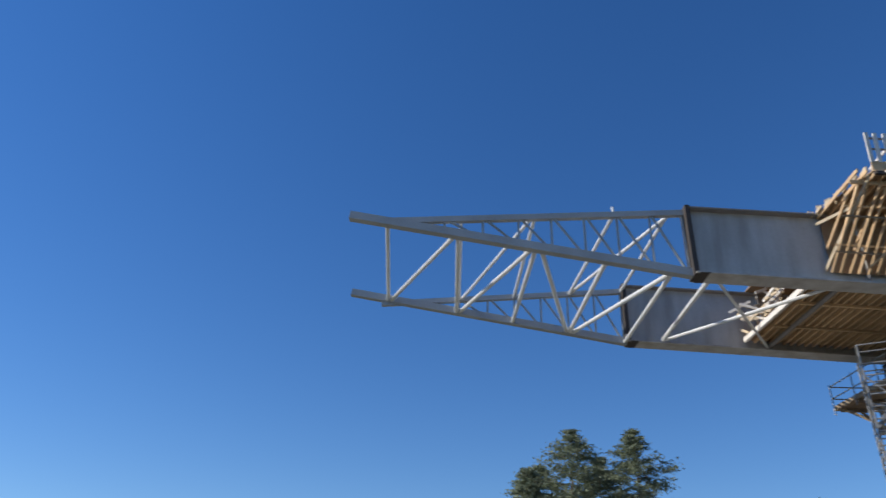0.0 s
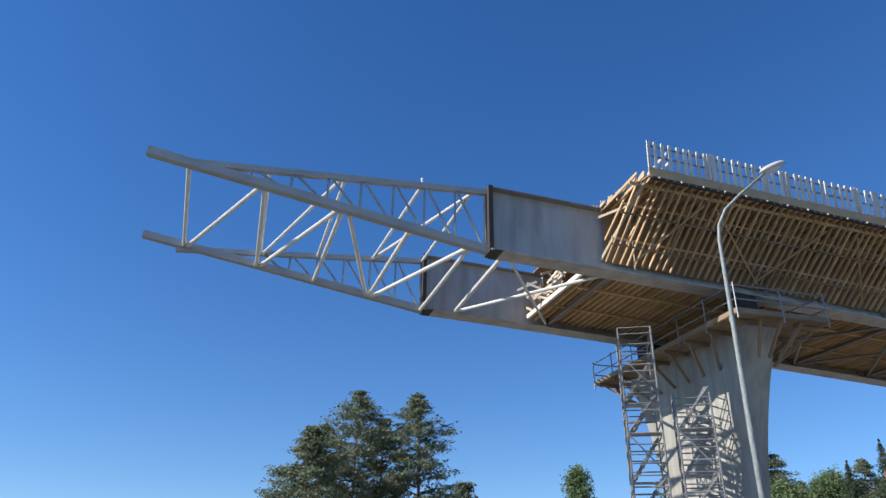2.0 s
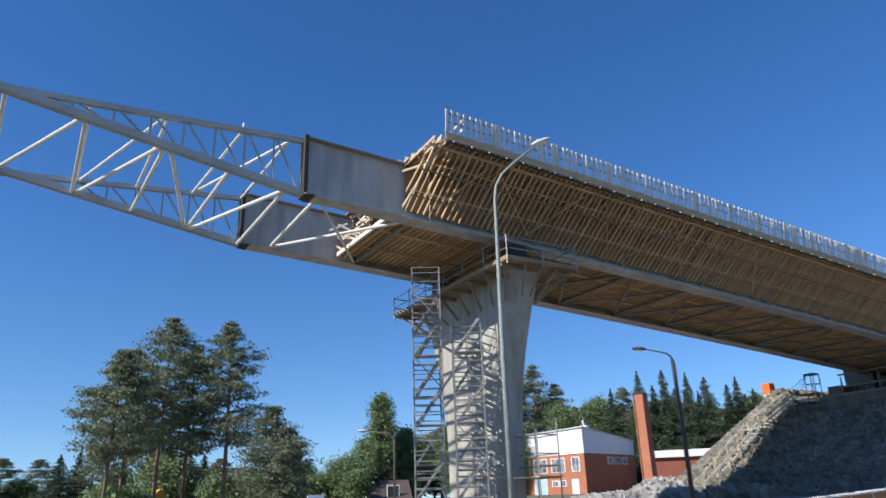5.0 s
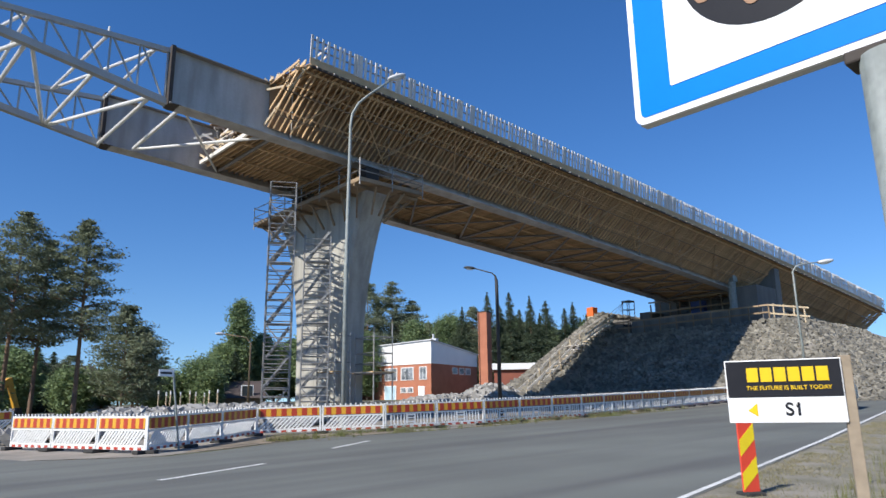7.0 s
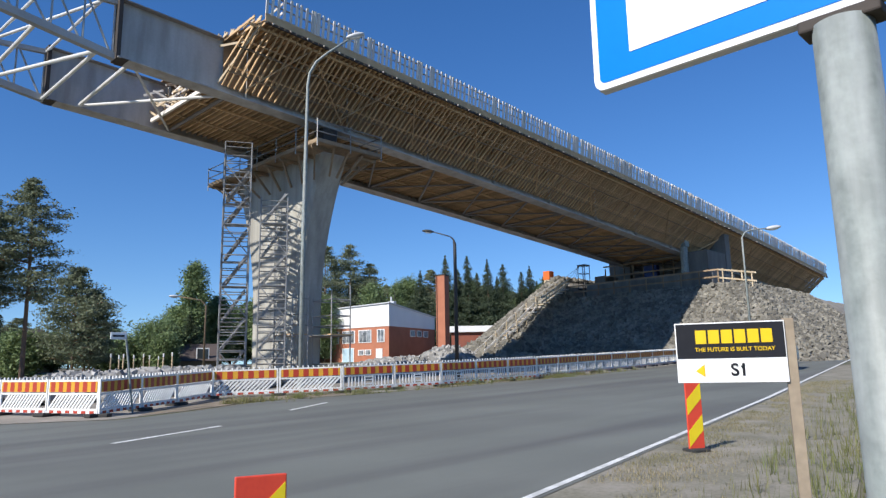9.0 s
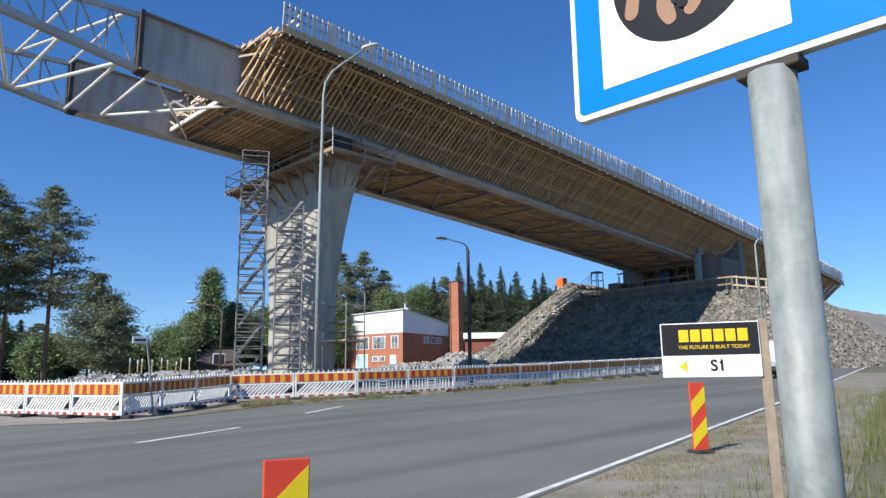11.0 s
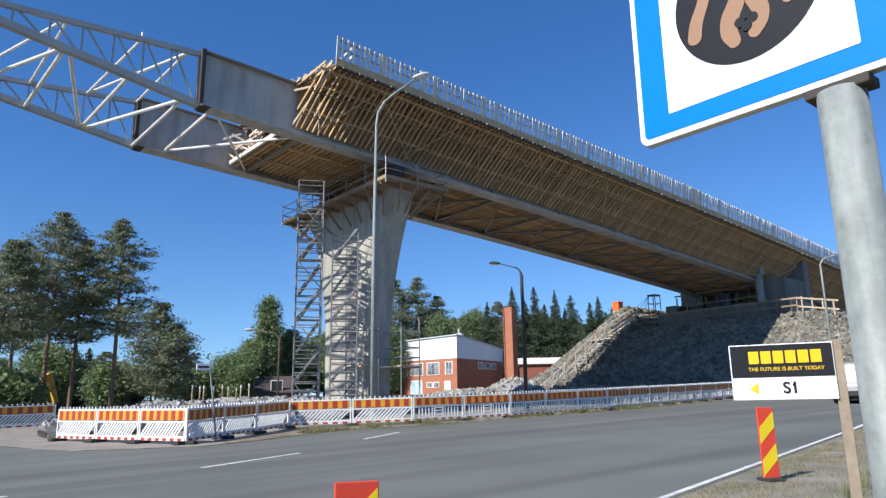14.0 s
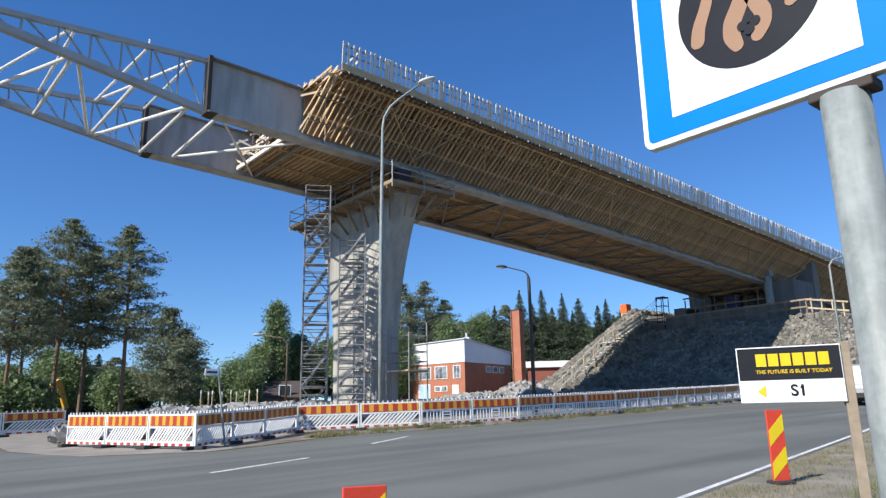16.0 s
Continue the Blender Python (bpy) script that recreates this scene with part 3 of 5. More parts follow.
def pier():
    base = G(PX, PY)
    p = thing("bridge_pier", (PX, PY, base), "pale board-marked concrete wall pier that flares towards its top", "bridge pier")
    bm = bmesh.new()
    rings = []
    H = PZ - base + 0.3
    for i in range(17):
        u = i / 16
        flare = max(0.0, (u - 0.35) / 0.65) ** 1.9 * 2.15
        hy, hx, c = 2.35 + flare, PT + 0.14 * u, 0.16
        rings.append([bm.verts.new((x, y, u * H - 0.3)) for x, y in ((-hx + c, -hy), (hx - c, -hy), (hx, -hy + c), (hx, hy - c), (hx - c, hy), (-hx + c, hy), (-hx, hy - c), (-hx, -hy + c))])
    for r0, r1 in zip(rings, rings[1:]):
        for k in range(8):
            bm.faces.new((r0[k], r0[(k + 1) % 8], r1[(k + 1) % 8], r1[k]))
    bm.faces.new(rings[0][::-1])
    bm.faces.new(rings[-1])
    bmesh.ops.recalc_face_normals(bm, faces=bm.faces[:])
    part("shaft", bm, M_CONC, p)
    for y in (YN - PY, YF - PY):
        bm = bmesh.new()
        box(bm, (-0.45, y - 0.42, H - 0.32), (0.45, y + 0.42, zb(PX) - base - 0.03), 0.03)
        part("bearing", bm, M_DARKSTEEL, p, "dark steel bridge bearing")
    # working platform round the head, its timber coloured darker for shade
    q = thing("work_platform", (PX, PY, PZ), "timber working platform with guard rails round the pier head", "work platform")
    lo = -0.35
    hx, hy = 2.0, 5.6
    cut = (PT + 0.2, 4.55)
    planks = [((-hx, -hy), (hx, -cut[1])), ((-hx, cut[1]), (hx, hy)), ((-hx, -cut[1]), (-cut[0], cut[1])), ((cut[0], -cut[1]), (hx, cut[1]))]
    for a, b in planks:
        n = max(2, round((b[0] - a[0]) / 0.3))
        for i in range(n):
            bm = bmesh.new()
            w = (b[0] - a[0]) / n
            box(bm, (a[0] + i * w + 0.008, a[1], lo), (a[0] + (i + 1) * w - 0.008, b[1], lo + 0.05))
            part("plank", bm, M_OLDSHADE, q)
    for s in (-1, 1):
        for i in range(8):
            y = -hy + 0.5 + i * (2 * hy - 1.0) / 7
            inner = PT + 0.16
            bm = bmesh.new()
            beam(bm, (s * inner, y * 0.72, lo - 1.25), (s * (hx - 0.2), y, lo - 0.06), 0.08, 0.12)
            beam(bm, (s * inner, y, lo - 0.1), (s * hx, y, lo - 0.1), 0.08, 0.14)
            part("bracket", bm, M_OLDSHADE, q)
    for s in (-1, 1):
        for i in range(3):
            bm = bmesh.new()
            x = -0.9 + 0.9 * i
            beam(bm, (x * 0.5, s * 4.45, lo - 1.2), (x, s * (hy - 0.15), lo - 0.06), 0.08, 0.12)
            part("bracket", bm, M_OLDSHADE, q)
    ring = [(-hx, -hy), (hx, -hy), (hx, hy), (-hx, hy)]
    for (ax, ay), (bx, by) in zip(ring, ring[1:] + ring[:1]):
        n = max(2, round(math.hypot(bx - ax, by - ay) / 1.9))
        for i in range(n):
            bm = bmesh.new()
            x, y = ax + (bx - ax) * i / n, ay + (by - ay) * i / n
            tube(bm, (x, y, lo - 0.2), (x, y, lo + 1.2), 0.03, seg=6)
            part("rail_post", bm, M_SCAF, q)
        for h in (0.55, 1.1):
            bm = bmesh.new()
            tube(bm, (ax, ay, lo + h), (bx, by, lo + h), 0.03, seg=6)
            part("guard_rail", bm, M_SCAF, q)
        bm = bmesh.new()
        beam(bm, (ax, ay, lo + 0.12), (bx, by, lo + 0.12), 0.03, 0.18)
        part("toe_board", bm, M_OLDSHADE, q)


pier()


def stair_tower(ox, oy, W, D, top, rz, label):
    base = G(ox, oy)
    t = thing("stair_tower", (ox, oy, base), label, "scaffold", rz=rz)
    H = top - base
    for x in (0, W):
        for y in (0, D):
            bm = bmesh.new()
            tube(bm, (x, y, 0), (x, y, H), 0.035, seg=6)
            box(bm, (x - 0.08, y - 0.08, -0.03), (x + 0.08, y + 0.08, 0.02))
            part("standard", bm, M_SCAF, t)
    lift = 1.5
    n = int(H / lift)
    bm = bmesh.new()
    beam(bm, (0.1, 0, 0), (W - 0.1, 0, lift), 0.04, 0.09)
    stringer = finish("stringer", bm, M_SCAF)
    bm = bmesh.new()
    box(bm, (-0.09, 0, -0.015), (0.09, D / 2 - 0.24, 0.015))
    tread = finish("tread", bm, M_SCAF)
    for i in range(n + 1):
        z = 0.25 + i * lift
        for h in (0.0, 0.42, 0.84, 1.1):
            if z + h > H:
                continue
            for a, b in (((0, 0), (W, 0)), ((0, D), (W, D)), ((0, 0), (0, D)), ((W, 0), (W, D))):
                bm = bmesh.new()
                tube(bm, (*a, z + h), (*b, z + h), 0.026, seg=6)
                part("ledger", bm, M_SCAF, t)
        if i < n:
            bm = bmesh.new()
            a, b = ((0, 0, z), (0, D, z + lift)) if i % 2 else ((0, D, z), (0, 0, z + lift))
            tube(bm, a, b, 0.025, seg=6)
            part("diagonal", bm, M_SCAF, t)
            bm = bmesh.new()
            a, b = ((0, 0, z), (W, 0, z + lift)) if i % 2 else ((W, 0, z), (0, 0, z + lift))
            tube(bm, a, b, 0.025, seg=6)
            part("diagonal", bm, M_SCAF, t)
            s = i % 2
            ya = 0.1 if s else D / 2 + 0.05
            wide = D / 2 - 0.2
            flight = piece("stair_flight", stringer, t, (0, ya, z))
            piece("stringer", stringer, flight, (0, wide, 0))
            for k in range(7):
                piece("tread", tread, flight, (0.1 + (W - 0.2) * (k + 0.5) / 7, 0.02, lift * (k + 0.5) / 7))
            bm = bmesh.new()
            box(bm, (0.05, 0.02 if s else D - 0.45, z - 0.05), (W - 0.05, 0.45 if s else D - 0.02, z))
            part("landing", bm, M_SCAF, t)


def foot_scaffold():
    # low scaffold bay round the foot of the pier
    b = thing("foot_scaffold", (19.0, 29.2, G(19, 29.2)), "low tube scaffold with timber decks round the pier foot", "scaffold")
    z0 = 0.0
    def at(x, y, z):
        return (x - 19.0, y - 29.2, z)
    grid = [(18.9, 29.3), (18.9, 30.9), (19.8, 29.3), (20.7, 28.6), (21.85, 28.6), (20.7, 30.2), (21.85, 30.2)]
    for x, y in grid:
        bm = bmesh.new()
        tube(bm, at(x, y, z0), at(x, y, 4.4 if x < 21 else 4.9), 0.035, seg=6)
        part("standard", bm, M_SCAF, b)
    for (a, c) in ((0, 1), (0, 2), (3, 4), (4, 6), (3, 5), (5, 6), (2, 3)):
        for h in (1.0, 2.4, 2.9, 3.4, 4.2):
            if (a, c) == (2, 3) and h != 2.4:
                continue
            bm = bmesh.new()
            tube(bm, at(*grid[a], h), at(*grid[c], h), 0.028, seg=6)
            part("ledger", bm, M_SCAF, b)
    for lo, hi in (((18.9, 29.3), (19.8, 30.9)), ((20.6, 28.5), (21.95, 30.3))):
        bm = bmesh.new()
        box(bm, at(*lo, 2.42), at(*hi, 2.48))
        part("deck", bm, M_WOOD, b)


stair_tower(15.8, 30.65, 1.25, 2.4, 13.0, -28, "tall grey steel tube scaffold stair tower beside the bridge pier")
stair_tower(17.1, 29.4, 1.25, 1.3, 10.2, -30, "lower steel tube scaffold stair tower before the pier face")
foot_scaffold()

# ---- abutment and rock slope ----
def abutment():
    z = zb(AX) - 0.25
    g = 10.2
    a = thing("abutment", (AX, 34, g), "grey concrete bridge abutment with side walls, in shade", "abutment")
    # walls default to the concrete with under-deck shade in its colour
    def W(lo, hi, name, m=M_CONCSHADE, label="", bevel=0.04):
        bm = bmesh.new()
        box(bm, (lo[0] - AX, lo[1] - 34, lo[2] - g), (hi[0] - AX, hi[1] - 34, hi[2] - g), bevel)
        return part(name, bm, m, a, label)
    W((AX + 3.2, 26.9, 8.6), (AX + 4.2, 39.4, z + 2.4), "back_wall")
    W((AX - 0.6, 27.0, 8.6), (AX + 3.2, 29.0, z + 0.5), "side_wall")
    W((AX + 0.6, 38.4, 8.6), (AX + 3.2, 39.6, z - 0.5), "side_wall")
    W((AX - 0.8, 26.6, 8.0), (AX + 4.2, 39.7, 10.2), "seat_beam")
    for y in (YN, YF):
        W((AX + 1.2, y - 0.5, 10.2), (AX + 2.0, y + 0.5, z + 0.2), "bearing_block")
    # props and walings in timber darkened for the shade below the deck
    for i in range(9):
        W((AX + 0.2, 29.6 + i * 1.05, 10.2), (AX + 0.3, 29.7 + i * 1.05, z + 0.1), "prop", M_OLDSHADE, bevel=0)
    for h in (10.9, 11.9):
        W((AX + 0.1, 29.2, h), (AX + 0.2, 38.2, h + 0.14), "waling", M_OLDSHADE, bevel=0)
    W((AX + 0.5, 32.6, 10.25), (AX + 1.1, 34.0, 11.6), "form_panel", M_BLUEBOX, "blue form panel")
    bm = bmesh.new()
    tube(bm, (-1.2, 28.9 - 34, 0), (-1.2, 28.9 - 34, z - g + 1.9), 0.34, seg=14)
    box(bm, (-1.6, 28.5 - 34, z - g + 0.9), (-0.8, 29.3 - 34, z - g + 1.5), 0.05)
    part("jack_column", bm, M_GALV, a, "tall grey steel jacking column")
    # guard rail along the top of the slope, shade put into its timber colour
    r = thing("slope_rail", (58.6, 34, 8.6), "timber guard rail along the rock slope top, darkened as in shade", "guard rail")
    for i in range(11):
        y = -8.6 + i * 1.7
        bm = bmesh.new()
        box(bm, (-0.05, y - 0.05, -0.2), (0.05, y + 0.05, 1.5))
        part("post", bm, M_OLDSHADE, r)
    for h in (0.75, 1.35):
        bm = bmesh.new()
        box(bm, (-0.08, -8.7, h), (-0.05, 8.5, h + 0.14))
        part("rail", bm, M_OLDSHADE, r)
    for i in range(4):
        bm = bmesh.new()
        y = -9.0 - i * 0.8
        box(bm, (-0.05, y - 0.05, -0.4), (0.05, y + 0.05, 1.5 - 0.18 * i))
        part("post", bm, M_PALE, r)
    for h in (0.6, 1.3):
        bm = bmesh.new()
        beam(bm, (-0.08, -8.7, h + 0.1), (-0.08, -11.8, h - 0.5), 0.03, 0.14)
        part("rail", bm, M_PALE, r, "pale timber rail")


abutment()

# embankment: a truncated body with sloped sides, dressed with broken rock
ET, EX, EY0, EY1 = 8.7, 58.4, 23.6, 42.4
def emb_height(x, y):
    """Height of the rock slope over a place on the plan."""
    dx = max(0.0, EX - x)
    dy = max(0.0, EY0 - y, y - EY1)
    d = math.hypot(dx, dy)
    u = min(1.0, max(0.0, (y - 39.3) / 2.6))
    return ET + 2.3 * u * u * (3 - 2 * u) - d / 1.28


def embankment():
    e = thing("embankment", (EX, 34, G(EX, 34)), "steep embankment of broken grey rock below the abutment", "embankment", kind="structure")
    bm = bmesh.new()
    xs = np.arange(38.0, 130.0, 1.0)
    ys = np.arange(4.0, 64.0, 1.0)
    vs = {}
    for i, x in enumerate(xs):
        for j, y in enumerate(ys):
            n = 0.35 * noise.noise((x * 0.35, y * 0.35, 0))
            vs[i, j] = bm.verts.new((x - EX, y - 34, max(emb_height(x, y) + n, G(x, y) - 0.6) - G(EX, 34)))
    for i in range(len(xs) - 1):
        for j in range(len(ys) - 1):
            bm.faces.new((vs[i, j], vs[i + 1, j], vs[i + 1, j + 1], vs[i, j + 1]))
    part("fill", bm, M_GRAVEL, e)
    rnd = random.Random(11)
    def stones(name, spots, lo, hi):
        verts, faces = [], []
        for x, y, z in spots:
            s = rnd.uniform(lo, hi)
            m = Euler((rnd.uniform(0, 6), rnd.uniform(0, 6), rnd.uniform(0, 6))).to_matrix()
            b = len(verts)
            for cx, cy, cz in itertools.product((-1, 1), repeat=3):
                v = m @ Vector((cx * s * rnd.uniform(0.45, 1), cy * s * rnd.uniform(0.4, 0.9), cz * s * rnd.uniform(0.35, 0.8)))
                verts.append((x - EX + v.x, y - 34 + v.y, z - G(EX, 34) + v.z))
            faces += [tuple(b + k for k in q) for q in ((0, 1, 3, 2), (4, 6, 7, 5), (0, 4, 5, 1), (2, 3, 7, 6), (0, 2, 6, 4), (1, 5, 7, 3))]
        me = bpy.data.meshes.new(name)
        me.from_pydata(verts, [], faces)
        me.materials.append(M_ROCK)
        ob = new(name, me)
        ob.parent = e
        tagged(ob, "broken grey rock", kind="stuff")
    spots = []
    while len(spots) < 24000:
        x, y = rnd.uniform(42, 75), rnd.uniform(8, 60)
        z = emb_height(x, y)
        if z > G(x, y) - 0.2 and (x < EX or y < EY0 or (y > 41.7 and x < 68)):
            spots.append((x, y, z + rnd.uniform(-0.05, 0.12)))
    stones("rocks", spots, 0.08, 0.27)
    spots = []
    while len(spots) < 1400:
        x, y = rnd.uniform(40, 50), rnd.uniform(38, 56)
        if abs(emb_height(x, y) - G(x, y)) < 1.6:
            spots.append((x, y, max(emb_height(x, y), G(x, y)) + rnd.uniform(0, 0.5)))
    stones("boulders", spots, 0.25, 0.6)


embankment()

# stairs, box and clutter on the slope
def slope_stairs():
    s = thing("slope_stairs", (52, 41.5, 5), "pale timber site stairs climbing the rock slope", "stairs")
    o = Vector((52, 41.5, 5))
    a, b = Vector((47.2, 42.9, 3.6)), Vector((58.0, 40.7, 10.6))
    n = 26
    rnd = random.Random(21)
    def at(u):
        p = a.lerp(b, u)
        p.z = max(emb_height(p.x, p.y), G(p.x, p.y)) + 0.22
        return p - o
    for i in range(n):
        p = at(i / n) + Vector((rnd.uniform(-0.05, 0.05), rnd.uniform(-0.12, 0.12), 0))
        bm = bmesh.new()
        box(bm, p - Vector((0.15, 0.6, 0.03)), p + Vector((0.15, 0.6, 0.03)))
        part("tread", bm, M_WPOST if i % 2 else M_PALE, s)
        if i % 3 == 0:
            for dy in (-0.62, 0.62):
                bm = bmesh.new()
                q = p + Vector((rnd.uniform(-0.1, 0.1), dy, 0))
                beam(bm, q - Vector((0, 0, 0.3)), q + Vector((rnd.uniform(-0.12, 0.12), 0, rnd.uniform(0.8, 1.1))), 0.07, 0.07)
                part("post", bm, M_PALE, s)
    # landing half way up
    p = at(0.62)
    for k in range(4):
        bm = bmesh.new()
        box(bm, p + Vector((-0.75 + 0.3 * k, -0.5, 0.05)), p + Vector((-0.49 + 0.3 * k, 1.3, 0.1)))
        part("landing_plank", bm, M_WPOST, s, "pale landing plank")
    for dy, hs in ((-0.66, (0.45, 0.9)), (0.66, (0.85,))):
        for h in hs:
            for u0, u1 in ((0.0, 0.3), (0.28, 0.56), (0.64, 0.98)):
                bm = bmesh.new()
                beam(bm, at(u0) + Vector((0, dy, h + rnd.uniform(-0.08, 0.08))), at(u1) + Vector((0, dy, h + rnd.uniform(-0.08, 0.08))), 0.05, 0.15)
                part("rail", bm, M_WPOST, s)
    c = thing("site_box", (58.6, 43.2, 10.75), "bright orange site box on a small timber stand", "box")
    bm = bmesh.new()
    box(bm, (-0.4, -0.4, 0.25), (0.4, 0.4, 1.15), 0.04)
    part("body", bm, M_ORANGE, c)
    for x in (-0.3, 0.3):
        bm = bmesh.new()
        box(bm, (x - 0.05, -0.35, -0.3), (x + 0.05, 0.35, 0.25))
        part("foot", bm, M_PALE, c)


def pump_mast():
    x, y, z = 60.6, 40.2, 9.5
    t = thing("scaffold_mast", (x, y, z), "small dark scaffold tower with slack cables on the slope top", "scaffold")
    for dx in (-0.45, 0.45):
        for dy in (-0.4, 0.4):
            bm = bmesh.new()
            tube(bm, (dx, dy, -0.6), (dx, dy, 2.9), 0.04, seg=6)
            part("standard", bm, M_POLEDARK, t)
    for h in (0.4, 1.2, 2.0, 2.8):
        for a, b in (((-0.45, -0.4), (0.45, -0.4)), ((-0.45, 0.4), (0.45, 0.4)), ((-0.45, -0.4), (-0.45, 0.4)), ((0.45, -0.4), (0.45, 0.4))):
            bm = bmesh.new()
            tube(bm, (*a, h), (*b, h), 0.03, seg=6)
            part("ledger", bm, M_POLEDARK, t)
    bm = bmesh.new()
    box(bm, (-0.5, -0.45, 2.85), (0.5, 0.45, 2.9))
    part("platform", bm, M_POLEDARK, t)
    for k in range(4):
        bm = bmesh.new()
        end = Vector((-2.2 - 0.5 * k, 1.2 + 0.5 * k, -0.5))
        pts = [Vector((0, 0.5, 2.9)).lerp(end, u / 8) + Vector((0, 0, -0.9 * math.sin(math.pi * u / 8) * (1 - 0.5 * u / 8) + 0.25 * k * math.sin(math.pi * u / 8))) for u in range(9)]
        sweep(bm, pts, [0.02] * 9, seg=5)
        part("cable", bm, M_POLEDARK, t)


slope_stairs()
pump_mast()

# ---- barrier fence ----
PW = 2.4
def barrier_panel(upright=False):
    t = thing("barrier_panel", (0, 0, -50), "white plastic works barrier with upright bars and reflective board" if upright else "white plastic works barrier with slanted slats and red and yellow board", "barrier", "works barriers along the road")
    bm = bmesh.new()
    for x in (0.03, PW - 0.03):
        box(bm, (x - 0.03, -0.025, 0.08), (x + 0.03, 0.025, 1.02), 0.006)
    for z in (0.2, 0.62, 0.98):
        box(bm, (0.06, -0.02, z - 0.025), (PW - 0.06, 0.02, z + 0.025))
    part("panel_frame", bm, M_PLASTIC, t)
    bm = bmesh.new()
    box(bm, (0.07, -0.035, 0.67), (PW - 0.07, -0.02, 0.95))
    part("board", bm, M_YELLOW, t, "yellow reflective board")
    blk = bmesh.new()
    box(blk, (-0.1, -0.04, 0.675), (0.1, -0.035, 0.945))
    blk = finish("stripe", blk, M_RED)
    n = 6
    for i in range(n):
        piece("stripe", blk, t, (0.25 + i * (PW - 0.5) / (n - 1), 0, 0))
    bm = bmesh.new()
    box(bm, (0.07, -0.03, 0.09), (PW - 0.07, -0.015, 0.17))
    part("foot_board", bm, M_PLASTIC, t)
    low = bmesh.new()
    box(low, (-0.1, -0.034, 0.095), (0.1, -0.03, 0.165))
    low = finish("foot_stripe", low, M_RED)
    for i in range(6):
        piece("foot_stripe", low, t, (0.25 + i * (PW - 0.5) / 5, 0, 0))
    slat = bmesh.new()
    if upright:
        box(slat, (-0.022, -0.012, 0.21), (0.022, 0.012, 0.61))
        ring = bmesh.new()
        for x in (PW / 2 - 0.19, PW / 2 + 0.19):
            box(ring, (x - 0.03, -0.022, 0.22), (x + 0.03, 0.018, 0.6))
        for z in (0.3, 0.45, 0.56):
            box(ring, (PW / 2 - 0.16, -0.02, z - 0.022), (PW / 2 + 0.16, 0.016, z + 0.022))
        part("centre_frame", ring, M_PLASTIC, t)
    else:
        beam(slat, (-0.2, 0, 0.22), (0.2, 0, 0.6), 0.062, 0.025, up=(0, 1, 0))
    slat = finish("slat", slat, M_PLASTIC)
    for i in range(13):
        if upright and i in (5, 6, 7):
            continue
        piece("slat", slat, t, (0.27 + i * (PW - 0.54) / 12, 0, 0))
    nub = bmesh.new()
    box(nub, (-0.025, -0.02, 1.0), (0.025, 0.02, 1.08), 0.008)
    nub = finish("peg", nub, M_PLASTIC)
    for i in range(12):
        piece("peg", nub, t, (0.12 + i * (PW - 0.24) / 11, 0, 0))
    for x in (0.1, PW - 0.1):
        bm = bmesh.new()
        box(bm, (x - 0.14, -0.28, 0.0), (x + 0.14, 0.28, 0.1), 0.02)
        part("foot", bm, M_RUBBER, t, "black rubber foot")
    return t


def run_of_barriers(proto, pts, per):
    for (ax, ay), (bx, by), n in zip(pts, pts[1:], per):
        for i in range(n):
            p = Vector((ax, ay)).lerp(Vector((bx, by)), i / n)
            q = Vector((ax, ay)).lerp(Vector((bx, by)), (i + 1) / n)
            za, zc = G(*p), G(*q)
            d = Vector((q.x - p.x, q.y - p.y, zc - za))
            m = Matrix.Translation((p.x, p.y, za + 0.012)) @ pose(0, 0, 0, 0, -math.degrees(math.atan2(d.z, math.hypot(d.x, d.y))), math.degrees(math.atan2(d.y, d.x))) @ Matrix.Diagonal((d.length / PW * 0.985, 1, 1, 1))
            copy_thing(proto, m)


proto = barrier_panel()
run_of_barriers(proto, [(5.06, 26.16), (7.29, 20.6), (10.4, 22.75), (12.56, 24.6), (16.75, 22.35)], [3, 2, 1, 2])
bars = barrier_panel(True)
run_of_barriers(bars, [(16.75, 22.35), (21.3, 21.55), (27.87, 21.55), (40.94, 23.3), (62, 27.2)], [2, 3, 6, 9])
run_of_barriers(proto, [(-8, 35.0), (6.9, 35.9)], [6])
for o in (*proto.children_recursive, proto, *bars.children_recursive, bars):
    bpy.data.objects.remove(o)

